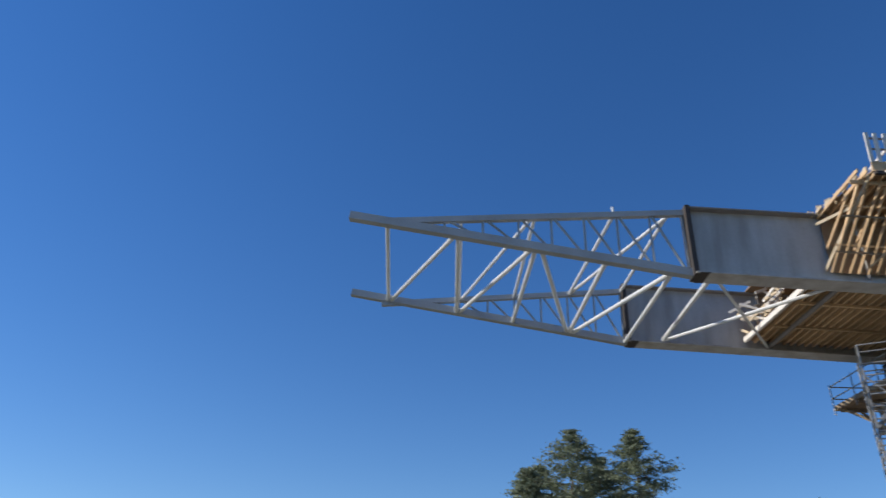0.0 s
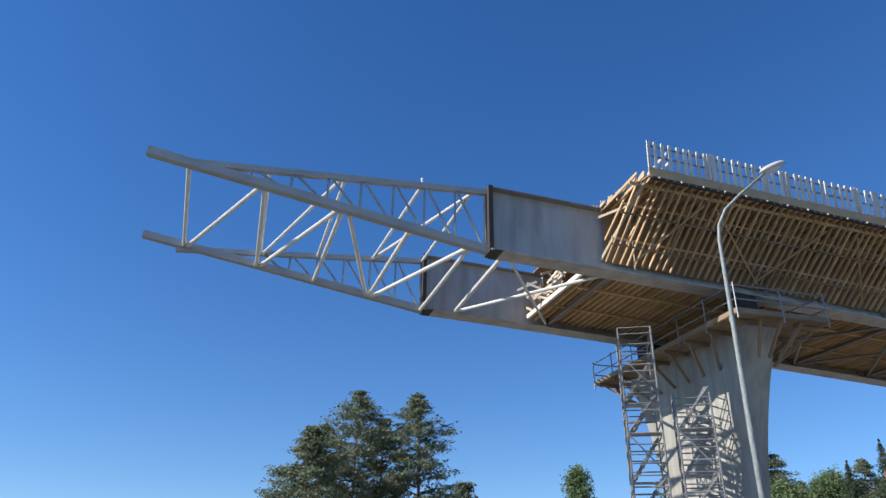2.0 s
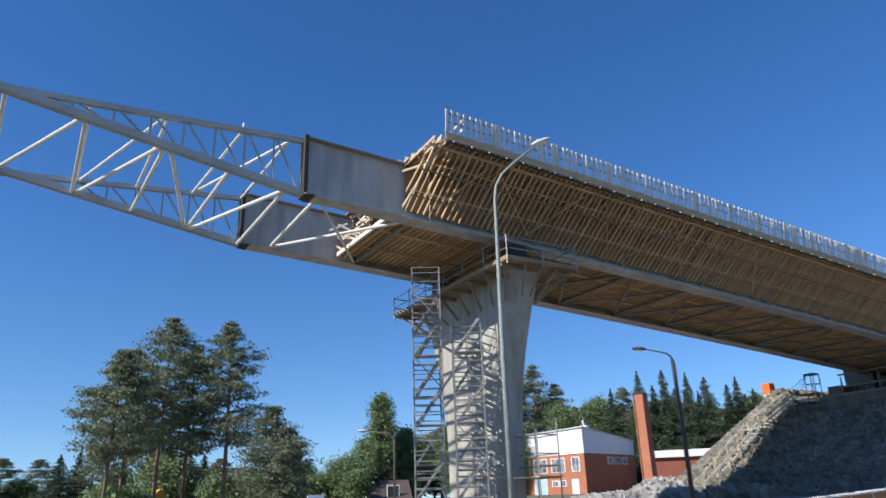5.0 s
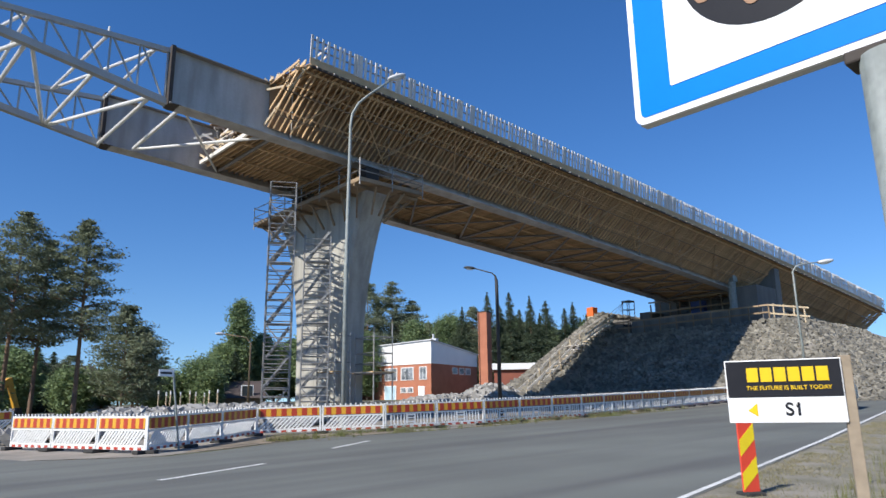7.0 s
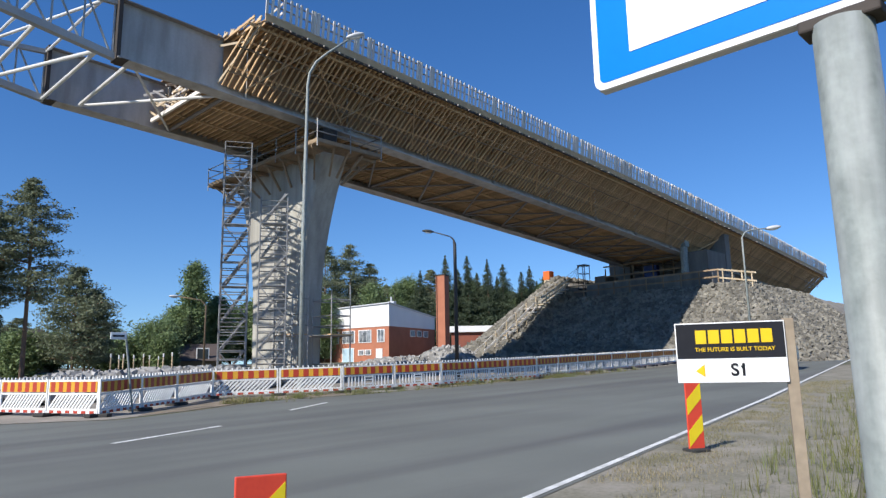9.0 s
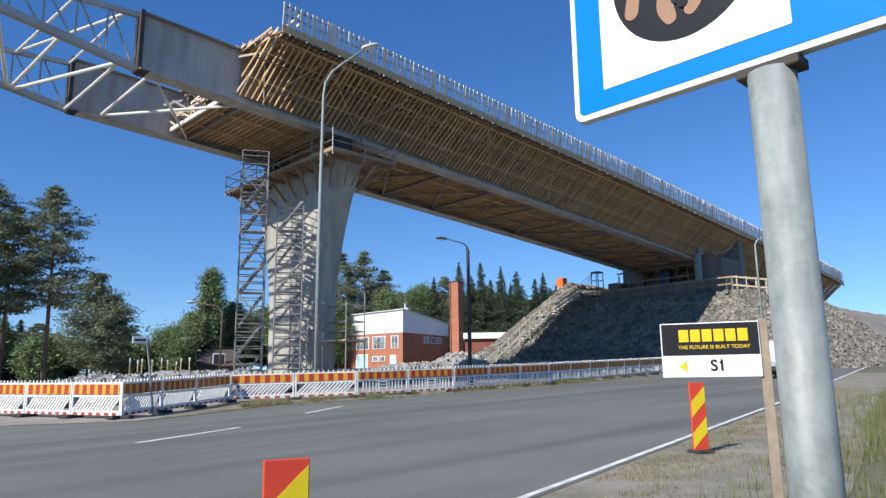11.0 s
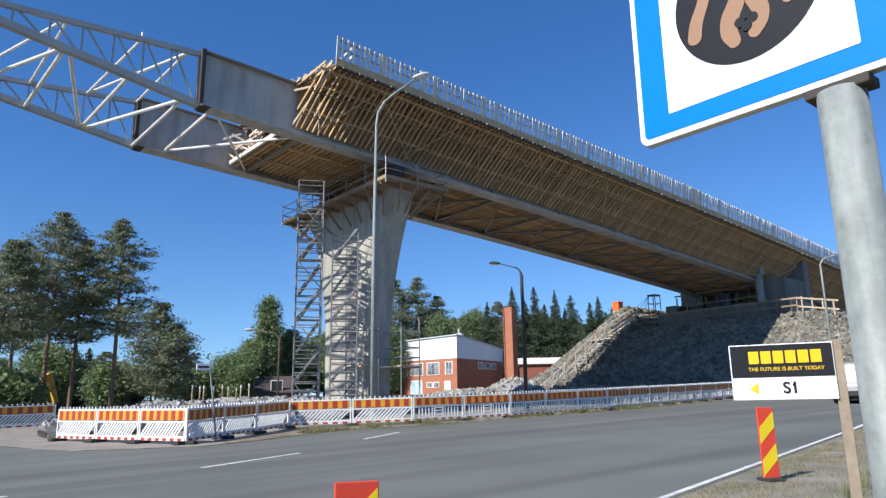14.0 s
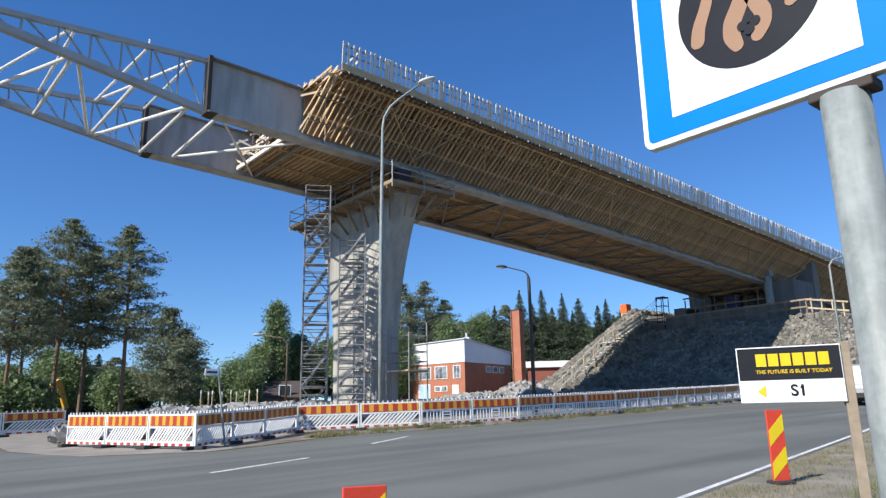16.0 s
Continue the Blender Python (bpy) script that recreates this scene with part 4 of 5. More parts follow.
# ---- rubble heap behind the barriers ----
def rubble(name, cx, cy, lx, ly, h, count, lo, hi, rz, label):
    t = thing(name, (cx, cy, G(cx, cy)), label, "rubble heap", kind="stuff")
    rnd = random.Random(int(cx * 7 + cy))
    c, s = math.cos(rz), math.sin(rz)
    verts, faces = [], []
    for _ in range(count):
        u, v = rnd.uniform(-1, 1), rnd.uniform(-1, 1)
        if u * u + v * v > 1:
            continue
        x, y = u * lx, v * ly
        px, py = x * c - y * s, x * s + y * c
        z = G(cx + px, cy + py) - G(cx, cy) + h * (1 - (abs(u) ** 3 * 0.7 + v * v)) * rnd.uniform(0.85, 1.05)
        k = rnd.uniform(lo, hi)
        m = Euler((rnd.uniform(0, 6), rnd.uniform(0, 6), rnd.uniform(0, 6))).to_matrix()
        b = len(verts)
        for q in itertools.product((-1, 1), repeat=3):
            w = m @ Vector([e * k * rnd.uniform(0.4, 1) for e in q])
            verts.append((px + w.x, py + w.y, max(z, 0) + w.z))
        faces += [tuple(b + e for e in q) for q in ((0, 1, 3, 2), (4, 6, 7, 5), (0, 4, 5, 1), (2, 3, 7, 6), (0, 2, 6, 4), (1, 5, 7, 3))]
    me = bpy.data.meshes.new("stones")
    me.from_pydata(verts, [], faces)
    me.materials.append(M_STONE)
    ob = new("stones", me)
    ob.parent = t


rubble("rubble_heap", 12.2, 29.5, 7.2, 2.2, 0.95, 3600, 0.08, 0.22, 0.12, "low long heap of grey crushed rock")
rubble("rubble_heap", 39.0, 43.8, 6.0, 3.0, 0.7, 2000, 0.1, 0.3, 0.3, "low heap of broken grey rock by the lamp post")
rubble("rubble_heap", 44.5, 44.0, 4.5, 3.0, 1.3, 1500, 0.15, 0.45, 0.6, "heap of pale broken rock at the slope foot")

def stakes():
    t = thing("survey_stake", (15.0, 41.6, G(15.0, 41.6)), "thin pale wooden survey stake behind the rubble heap", "stake", "survey stakes behind the heap")
    bm = bmesh.new()
    box(bm, (-0.03, -0.025, -0.3), (0.03, 0.025, 1.75), 0.004)
    part("shaft", bm, M_PALE, t)
    bm = bmesh.new()
    box(bm, (-0.034, -0.029, 1.55), (0.034, 0.029, 1.76), 0.004)
    part("painted_top", bm, M_WHITE, t, "white painted top")
    rnd = random.Random(31)
    for k in range(1, 9):
        x, y = 15.0 + 0.42 * k + rnd.uniform(-0.12, 0.12), 41.6 + rnd.uniform(-0.6, 0.6)
        copy_thing(t, pose(x, y, G(x, y) - rnd.uniform(0, 0.25), rnd.uniform(-2, 2), rnd.uniform(-2, 2), rnd.uniform(0, 90)))


stakes()

# ---- lamps and poles ----
def street_lamp(base, pts, radii, head, aim, material, label, size=1.0):
    t = thing("street_lamp", base, label, "street lamp")
    o = Vector(base)
    bm = bmesh.new()
    sweep(bm, [Vector(p) - o for p in pts], radii, seg=10)
    part("pole", bm, material, t, smooth=True)
    bm = bmesh.new()
    tube(bm, (0, 0, -0.1), (0, 0, 0.5), radii[0] * 1.35, seg=10)
    part("base_sleeve", bm, material, t)
    bm = bmesh.new()
    d = Vector(aim).normalized()
    r, n, c = frame_of(Vector(head) - o - d * 0.35, Vector(head) - o + d * 0.45)
    bmesh.ops.create_uvsphere(bm, u_segments=14, v_segments=8, radius=1, matrix=Matrix.Translation(c) @ r @ Matrix.Diagonal((0.2 * size, 0.13 * size, 0.45 * size, 1)))
    hd = part("lamp_head", bm, M_LAMP if material is not M_POLEDARK else M_POLEDARK, t, smooth=True)
    bm = bmesh.new()
    bmesh.ops.create_uvsphere(bm, u_segments=12, v_segments=6, radius=1, matrix=Matrix.Translation(c + Vector((0, 0, -0.07 * size))) @ r @ Matrix.Diagonal((0.15 * size, 0.09 * size, 0.3 * size, 1)))
    part("lens", bm, M_WHITE, hd, smooth=True)


bx, by = 16.6, 25.0
street_lamp((bx, by, G(bx, by)), [(bx, by, G(bx, by)), (bx, by, 8), (16.66, 24.96, 14.3), (16.72, 24.92, 14.9), (16.95, 24.75, 15.45), (17.35, 24.47, 15.9), (18.1, 23.92, 16.6)], [0.12, 0.1, 0.065, 0.06, 0.055, 0.05, 0.045], (18.3, 23.78, 16.78), (0.75, -0.55, 0.3), M_GALV, "tall galvanised street lamp with an angled arm")
bx, by = 26.2, 25.35
street_lamp((bx, by, G(bx, by)), [(bx, by, G(bx, by)), (bx, by, 8.35), (26.16, 25.4, 8.62), (26.05, 25.52, 8.78), (25.37, 26.18, 9.06)], [0.106, 0.087, 0.046, 0.034, 0.03], (25.26, 26.31, 9.08), (-0.7, 0.7, 0.1), M_POLEDARK, "dark street lamp post with a curved arm", 0.7)
bx, by = 41.0, 16.25
street_lamp((bx, by, G(bx, by)), [(bx, by, G(bx, by)), (bx, by, 9.2), (41.1, 16.1, 9.5), (41.3, 15.85, 9.62), (41.9, 15.1, 9.7)], [0.075, 0.055, 0.045, 0.04, 0.035], (42.1, 14.9, 9.72), (0.5, -0.8, 0.1), M_GALV, "slim galvanised street lamp by the road")
bx, by = 30.9, 62.8
street_lamp((bx, by, G(bx, by)), [(bx, by, G(bx, by)), (bx, by, 8.4), (30.4, 62.9, 8.9), (28.4, 63.6, 9.2)], [0.1, 0.08, 0.05, 0.045], (28.2, 63.7, 9.2), (-0.9, 0.3, 0), M_OLDSHADE, "old wooden street lamp pole with a long arm")


def text_mesh(name, body, size, material, parent, m, label=""):
    cu = bpy.data.curves.new(name, "FONT")
    cu.body, cu.size, cu.extrude, cu.align_x, cu.align_y = body, size, 0.0008, "CENTER", "CENTER"
    cu.offset = size * (0.022 if len(body) < 4 else 0.012)
    tmp = bpy.data.objects.new(name, cu)
    scene.collection.objects.link(tmp)
    me = bpy.data.meshes.new_from_object(tmp.evaluated_get(bpy.context.evaluated_depsgraph_get()))
    bpy.data.objects.remove(tmp)
    me.materials.clear()
    me.materials.append(material)
    ob = new(name, me)
    ob.parent = parent
    ob.matrix_basis = m
    return tagged(ob, label)


# direction sign of the works, on a timber post
def works_sign():
    # local x runs along the sign as read, y points away from the reader, z up
    a, b = Vector((3.75, 2.102, 0)), Vector((3.977, 1.63, 0))
    d = (b - a)
    w = d.length
    rz = math.degrees(math.atan2(d.y, d.x))
    t = thing("works_sign", (a.x, a.y, G(3.85, 1.87)), "black and white works sign with yellow lettering on timber post", "sign", rz=rz)
    z0 = 1.613 - G(3.85, 1.87)
    h, split = 0.306, 0.124
    bm = bmesh.new()
    box(bm, (0, 0, z0), (w, 0.012, z0 + h), 0.003)
    part("backing", bm, M_SIGNW, t)
    bm = bmesh.new()
    box(bm, (0.006, -0.003, z0 + split), (w - 0.006, -0.0005, z0 + h - 0.006))
    dark = part("dark_field", bm, M_SIGNK, t, "black field")
    # word mark as plain yellow blocks
    for i in range(6):
        bm = bmesh.new()
        x = w * 0.19 + i * w * 0.119
        prism(bm, [(x, 0), (x + w * 0.1, 0), (x + w * 0.1, 0.069), (x, 0.069)], 0, 0.002, pose(0, -0.0032, z0 + 0.198, 90, 0, 0))
        part("letter_block", bm, M_SIGNY, dark)
    text_mesh("slogan", "THE FUTURE IS BUILT TODAY", 0.0285, M_SIGNY, dark, pose(w * 0.54, -0.0042, z0 + 0.167, 90, 0, 0), "yellow slogan lettering")
    text_mesh("code", "S1", 0.086, M_SIGNK, t, pose(w * 0.57, -0.002, z0 + 0.062, 90, 0, 0), "bold black letters S1")
    bm = bmesh.new()
    box(bm, (0, 0, 0), (0.02, 0.0016, 0.010))
    flag = part("numeral_flag", bm, M_SIGNK, t)
    flag.matrix_basis = pose(w * 0.57 + 0.012, -0.0028, z0 + 0.073, 0, -35, 0)
    bm = bmesh.new()
    prism(bm, [(0.09, 0.06), (0.134, 0.03), (0.134, 0.094)], 0, 0.002, pose(0, -0.0008, z0, 90, 0, 0))
    part("arrow", bm, M_SIGNY, t, "yellow arrow head")
    bm = bmesh.new()
    box(bm, (w - 0.008, 0.013, -0.3), (w + 0.045, 0.055, z0 + h + 0.01), 0.003)
    part("timber_post", bm, M_POST, t, "raw sawn timber post")


works_sign()


def service_sign():
    # the panel stands in the plane x = 2.05, read from the side of the road
    px, py = 2.162, 0.809
    t = thing("road_sign", (px, py, G(px, py)), "blue and white road sign with black emblem on galvanised post", "road sign")
    g = G(px, py)
    r = 0.071
    bm = bmesh.new()
    tube(bm, (0.025, -0.012, -0.2), (0.025, -0.012, 2.54 - g), r, seg=40)
    pole = part("post", bm, M_GALV, t, smooth=False)
    for f in pole.data.polygons:
        f.use_smooth = len(f.vertices) == 4
    bm = bmesh.new()
    box(bm, (-0.02, -0.108, 2.53 - g), (0.07, 0.082, 2.565 - g), 0.006)
    part("clamp", bm, M_DARKSTEEL, t)
    # panel: along -y as read; the white field fills its near half
    half, z0, H, off = 0.70, 2.568, 0.853, -0.234
    m = Matrix.Translation((-0.005, 0, z0 - g)) @ pose(0, 0, 0, 90, 0, -90)
    def plate(name, x0, x1, y0, y1, d0, d1, rad, material, parent, label=""):
        bm = bmesh.new()
        out = []
        for cx, cy, a0 in ((x1 - rad, y0 + rad, -90), (x1 - rad, y1 - rad, 0), (x0 + rad, y1 - rad, 90), (x0 + rad, y0 + rad, 180)):
            for k in range(5):
                a = radians(a0 + 22.5 * k)
                out.append((cx + rad * math.cos(a), cy + rad * math.sin(a)))
        prism(bm, out, d0, d1, m)
        return part(name, bm, material, parent, label)
    panel = plate("panel", -half, half, 0, H, -0.012, 0.0, 0.035, M_SIGNW, t, "white-edged aluminium panel")
    for y0, y1 in ((0.004, 0.03), (H - 0.03, H - 0.004)):
        bm = bmesh.new()
        box(bm, (-half + 0.01, y0, -0.05), (half - 0.01, y1, -0.0125), 0, m)
        part("back_rail", bm, M_LAMP, panel, "grey aluminium back rail")
    plate("blue_field", -half + 0.022, half - 0.022, 0.022, H - 0.022, 0.0005, 0.002, 0.02, M_BLUE, panel, "bright blue field")
    plate("white_field", -half + 0.133, -half + 0.798, 0.094, H - 0.094, 0.0025, 0.004, 0.004, M_SIGNW, panel, "white square field")
    bm = bmesh.new()
    cx, cy, R = off, 0.447, 0.268
    prism(bm, [(cx + R * math.cos(2 * math.pi * k / 48), cy + R * math.sin(2 * math.pi * k / 48)) for k in range(48)], 0.0045, 0.006, m)
    part("emblem_disc", bm, M_SIGNK, panel, "black round emblem")
    # tan strokes
    def stroke(pts, w):
        bm = bmesh.new()
        n = len(pts)
        fine, fw = [], []
        for i in range(n - 1):
            p0, p1, p2, p3 = (Vector(pts[min(max(k, 0), n - 1)]) for k in (i - 1, i, i + 1, i + 2))
            for k in range(6):
                v = k / 6
                fine.append(0.5 * (2 * p1 + (p2 - p0) * v + (2 * p0 - 5 * p1 + 4 * p2 - p3) * v * v + (3 * p1 - p0 - 3 * p2 + p3) * v ** 3))
                fw.append(w[i] + (w[i + 1] - w[i]) * v)
        # rounded ends
        for k in range(5):
            a = math.pi / 2 * (k + 1) / 6
            fine.append(Vector(pts[-1]) + (Vector(pts[-1]) - Vector(pts[-2])).normalized() * w[-1] * math.sin(a))
            fw.append(w[-1] * math.cos(a))
        for k in range(5):
            a = math.pi / 2 * (k + 1) / 6
            fine.insert(0, Vector(pts[0]) + (Vector(pts[0]) - Vector(pts[1])).normalized() * w[0] * math.sin(a))
            fw.insert(0, w[0] * math.cos(a))
        pts, w = [tuple(p) for p in fine], fw
        lft, rgt = [], []
        for i, p in enumerate(pts):
            p = Vector(p)
            q = (Vector(pts[min(i + 1, len(pts) - 1)]) - Vector(pts[max(i - 1, 0)])).normalized()
            nrm = Vector((-q.y, q.x)) * w[i]
            lft.append(p + nrm)
            rgt.append(p - nrm)
        vs0 = [(bm.verts.new((a.x, a.y, 0.0085)), bm.verts.new((b.x, b.y, 0.0085))) for a, b in zip(lft, rgt)]
        for (a, b), (c, d) in zip(vs0, vs0[1:]):
            bm.faces.new((a, b, d, c))
        fs = bm.faces[:]
        ext = bmesh.ops.extrude_face_region(bm, geom=fs)
        bmesh.ops.translate(bm, verts=[v for v in ext["geom"] if isinstance(v, bmesh.types.BMVert)], vec=(0, 0, -0.002))
        bmesh.ops.transform(bm, matrix=m, verts=bm.verts[:])
        bmesh.ops.recalc_face_normals(bm, faces=bm.faces[:])
        part("emblem_stroke", bm, M_TAN, panel, "tan curved emblem stroke")
    m = m @ Matrix.Translation((off, 0, 0))
    stroke([(-0.197, 0.345), (-0.185, 0.40), (-0.152, 0.47), (-0.128, 0.55), (-0.125, 0.62)], [0.028, 0.027, 0.024, 0.022, 0.02])
    stroke([(-0.052, 0.268), (-0.066, 0.31), (-0.058, 0.36), (-0.03, 0.41), (-0.005, 0.47), (0.0, 0.56), (0.0, 0.63)], [0.024, 0.032, 0.035, 0.033, 0.03, 0.026, 0.02])
    stroke([(0.024, 0.275), (0.046, 0.31), (0.05, 0.35), (0.034, 0.39), (0.012, 0.43)], [0.024, 0.03, 0.03, 0.028, 0.022])
    stroke([(0.145, 0.345), (0.17, 0.37), (0.175, 0.43), (0.15, 0.49), (0.12, 0.54)], [0.02, 0.026, 0.027, 0.026, 0.02])
    for k in range(4):
        bm = bmesh.new()
        a = math.pi / 2 * k
        ox, oy = -0.002 + 0.023 * math.cos(a), 0.328 + 0.023 * math.sin(a)
        prism(bm, [(ox + 0.019 * math.cos(2 * math.pi * q / 16), oy + 0.019 * math.sin(2 * math.pi * q / 16)) for q in range(16)], 0.009 + 0.0003 * k, 0.0105 + 0.0003 * k, m)
        part("clover_lobe", bm, M_SIGNK, panel, "black clover lobe")


service_sign()


def marker(x, y, h, rz, top=None):
    g = G(x, y)
    t = thing("marker_panel", (x, y, g), "red and yellow striped road works marker panel on a rubber foot", "marker", "road works markers", rz=rz)
    w = 0.135
    z0 = 0.03
    H = h
    bm = bmesh.new()
    box(bm, (-w, 0, z0), (w, 0.03, H), 0.006)
    part("panel", bm, M_MARKR, t, "red panel")
    n, pitch = 2, (H - z0) / 2.25
    for i in range(n):
        a = z0 + 0.05 + i * pitch
        poly = [(-w + 0.008, a), (w - 0.008, a + 0.24), (w - 0.008, a + 0.24 + pitch * 0.5), (-w + 0.008, a + pitch * 0.5)]
        poly = [(px, min(pz, H - 0.01)) for px, pz in poly]
        if poly[0][1] >= H - 0.02:
            continue
        bm = bmesh.new()
        prism(bm, poly, 0, 0.003, pose(0, -0.0005, 0, 90, 0, 0))
        part("stripe", bm, M_MARKY, t, "yellow stripe")
    bm = bmesh.new()
    box(bm, (-0.15, -0.12, 0), (0.15, 0.18, 0.06), 0.02)
    part("foot", bm, M_RUBBER, t, "black rubber foot")


marker(10.6, 5.33, 1.08, -28)
marker(2.31, 3.75, 1.02, -18)


def stop_pole():
    x, y = 8.42, 21.15
    t = thing("street_name_sign", (x, y, G(x, y)), "small white street name sign on a leaning steel pole", "sign")
    bm = bmesh.new()
    tube(bm, (0, 0, -0.1), (-0.38, -0.08, 3.0 - G(x, y) + 0.05), 0.03, seg=8)
    part("pole", bm, M_GALV, t)
    bm = bmesh.new()
    box(bm, (-0.80, -0.13, 2.80 - G(x, y)), (-0.36, -0.10, 3.0 - G(x, y)), 0.005)
    pl = part("plate", bm, M_SIGNW, t, "white plate with dark bars")
    bm = bmesh.new()
    box(bm, (-0.75, -0.135, 2.87 - G(x, y)), (-0.42, -0.1305, 2.93 - G(x, y)))
    part("text_bar", bm, M_POLEDARK, pl)


stop_pole()

# ---- van on the road ----
def van():
    x, y, rz = 36.6, 13.9, 11.5
    t = thing("van", (x, y, G(x, y) + 0.02), "silver panel van standing on the road, seen from behind", "van", rz=rz)
    t.matrix_basis = pose(x, y, G(x, y) + 0.02, 0, -2.0, rz)
    L, W = 4.8, 0.93
    prof = [(0.0, 0.42), (0.0, 0.95), (0.06, 1.3), (0.18, 1.86), (0.35, 1.95), (3.2, 1.97), (3.6, 1.88), (4.2, 1.25), (4.75, 1.05), (4.85, 0.85), (4.85, 0.42)]
    bm = bmesh.new()
    prism(bm, [(a, b) for a, b in prof], -W, W, pose(0, 0, 0, 90, 0, 0))
    bmesh.ops.bevel(bm, geom=bm.edges[:], offset=0.06, segments=2, affect="EDGES")
    part("body", bm, M_SILVER, t)
    for s in (-1, 1):
        bm = bmesh.new()
        prism(bm, [(0.5, 1.15), (0.55, 1.75), (3.35, 1.78), (3.95, 1.2)], 0, 0.012, pose(0, s * W + (0.012 if s > 0 else 0.0), 0, 90, 0, 0))
        part("side_window", bm, M_GLASS, t)
        bm = bmesh.new()
        box(bm, (-0.02, s * 0.86 - 0.07, 0.75), (0.05, s * 0.86 + 0.07, 1.35), 0.02)
        part("tail_lamp", bm, M_TAIL, t)
        bm = bmesh.new()
        box(bm, (-0.01, s * 0.4 - 0.33, 1.2), (0.12, s * 0.4 + 0.33, 1.72), 0.03, pose(0.02, 0, 0, 0, 6, 0))
        part("rear_window", bm, M_GLASS, t)
        for wx in (0.85, 3.95):
            bm = bmesh.new()
            tube(bm, (wx, s * 0.72, 0.33), (wx, s * 0.92, 0.33), 0.33, seg=22)
            w = part("tyre", bm, M_RUBBER, t, "black tyre")
            bm = bmesh.new()
            tube(bm, (wx, s * 0.9, 0.33), (wx, s * 0.935, 0.33), 0.2, seg=14)
            part("rim", bm, M_GALV, w)
    bm = bmesh.new()
    box(bm, (-0.09, -0.9, 0.36), (0.12, 0.9, 0.62), 0.05)
    part("bumper", bm, M_RUBBER, t)
    bm = bmesh.new()
    box(bm, (-0.02, -0.27, 0.82), (0.0, 0.27, 0.94), 0.005)
    part("number_plate", bm, M_SIGNW, t)
    bm = bmesh.new()
    box(bm, (0.3, -0.85, 0.2), (4.6, 0.85, 0.5))
    part("underbody", bm, M_RUBBER, t)


van()

# ---- buildings ----
def brick_hall():
    # two-storey hall: white clad upper band over red brick, seen over one corner
    cx, cy = 58.4, 68.4
    g = G(cx, cy)
    t = thing("brick_hall", (cx, cy, g), "two-storey red brick hall with a white clad upper band", "building")
    rz = -76.2
    t.matrix_basis = pose(cx, cy, g, 0, 0, rz)
    L1, L2 = 13.6, 11.0  # along -x (long front) and along +x,+y (side)
    band, top, low = 7.77 - g, 10.69 - g, 10.0 - g
    # front face runs along local -x at y = 0; side runs along local +y at x = 0
    bm = bmesh.new()
    box(bm, (-L1, 0, -1.5), (0, L2, band))
    part("brick_wall", bm, M_BRICK, t)
    bm = bmesh.new()
    vs = [bm.verts.new(v) for v in ((-L1 - 0.05, -0.06, band), (0.06, -0.06, band), (0.06, L2, band), (-L1 - 0.05, L2, band), (-L1 - 0.05, -0.06, top - 0.4), (0.06, -0.06, top), (0.06, L2, low - 0.6), (-L1 - 0.05, L2, low - 1.2))]
    for q in ((0, 3, 2, 1), (4, 5, 6, 7), (0, 1, 5, 4), (1, 2, 6, 5), (2, 3, 7, 6), (3, 0, 4, 7)):
        bm.faces.new([vs[k] for k in q])
    bmesh.ops.recalc_face_normals(bm, faces=bm.faces[:])
    up = part("cladding", bm, M_WHITE, t, "white sheet cladding")
    bm = bmesh.new()
    vs = [bm.verts.new(Vector(v) + Vector((0, 0, e))) for e in (0.0, 0.14) for v in ((-L1 - 0.2, -0.25, top - 0.4), (0.25, -0.25, top), (0.25, L2 + 0.1, low - 0.6), (-L1 - 0.2, L2 + 0.1, low - 1.2))]
    for q in ((0, 3, 2, 1), (4, 5, 6, 7), (0, 1, 5, 4), (1, 2, 6, 5), (2, 3, 7, 6), (3, 0, 4, 7)):
        bm.faces.new([vs[k] for k in q])
    part("roof", bm, M_LAMP, t)
    def window(u, z0, w, h, side, panes=2, name="window", glass=M_CURTAIN):
        d = 0.05
        m = pose(-u, -0.01, 0, 0, 0, 0) if not side else pose(0.01, u, 0, 0, 0, 90)
        bm = bmesh.new()
        box(bm, (-w / 2 - 0.1, -0.06, z0 - 0.08), (w / 2 + 0.1, 0.05, z0 + h + 0.08), 0, m)
        wn_ = part(name, bm, M_WHITE, t, "white framed window")
        for i in range(panes):
            a = -w / 2 + i * w / panes + 0.03
            bm = bmesh.new()
            box(bm, (a, -0.08, z0), (a + w / panes - 0.06, -0.062, z0 + h), 0, m)
            part("pane", bm, glass, wn_)
    for u, w, n in ((1.25, 1.0, 2), (3.8, 1.9, 3), (6.5, 1.9, 3), (9.1, 1.7, 2)):
        window(u, 5.85 - g, w, 1.5, False, n)
    for u in (3.3, 4.4):
        window(u, 4.25 - g, 0.8, 0.55, False, 1)
    window(1.5, -0.1, 0.8, 1.7, False, 1, "door", M_WHITE)
    window(6.6, -0.1, 1.8, 1.9, False, 2, "garage_door", mat("pale_blue_door", (0.45, 0.62, 0.72), rough=0.5))
    for u in (5.4, 7.0, 8.6):
        window(u, band - 1.1, 1.0, 0.7, True, 1)
    bm = bmesh.new()
    tube(bm, (-0.6, 1.4, top - 0.2), (-0.6, 1.4, top + 0.95), 0.14, seg=10)
    box(bm, (-1.0, 1.1, top - 0.3), (0.0, 1.7, top + 0.35), 0.05)
    part("roof_vent", bm, M_LAMP, t)
    for x in (-1.3, -0.2):
        bm = bmesh.new()
        tube(bm, (x, 1.6, top - 0.2), (x, 1.6, top + 1.9), 0.03, seg=6)
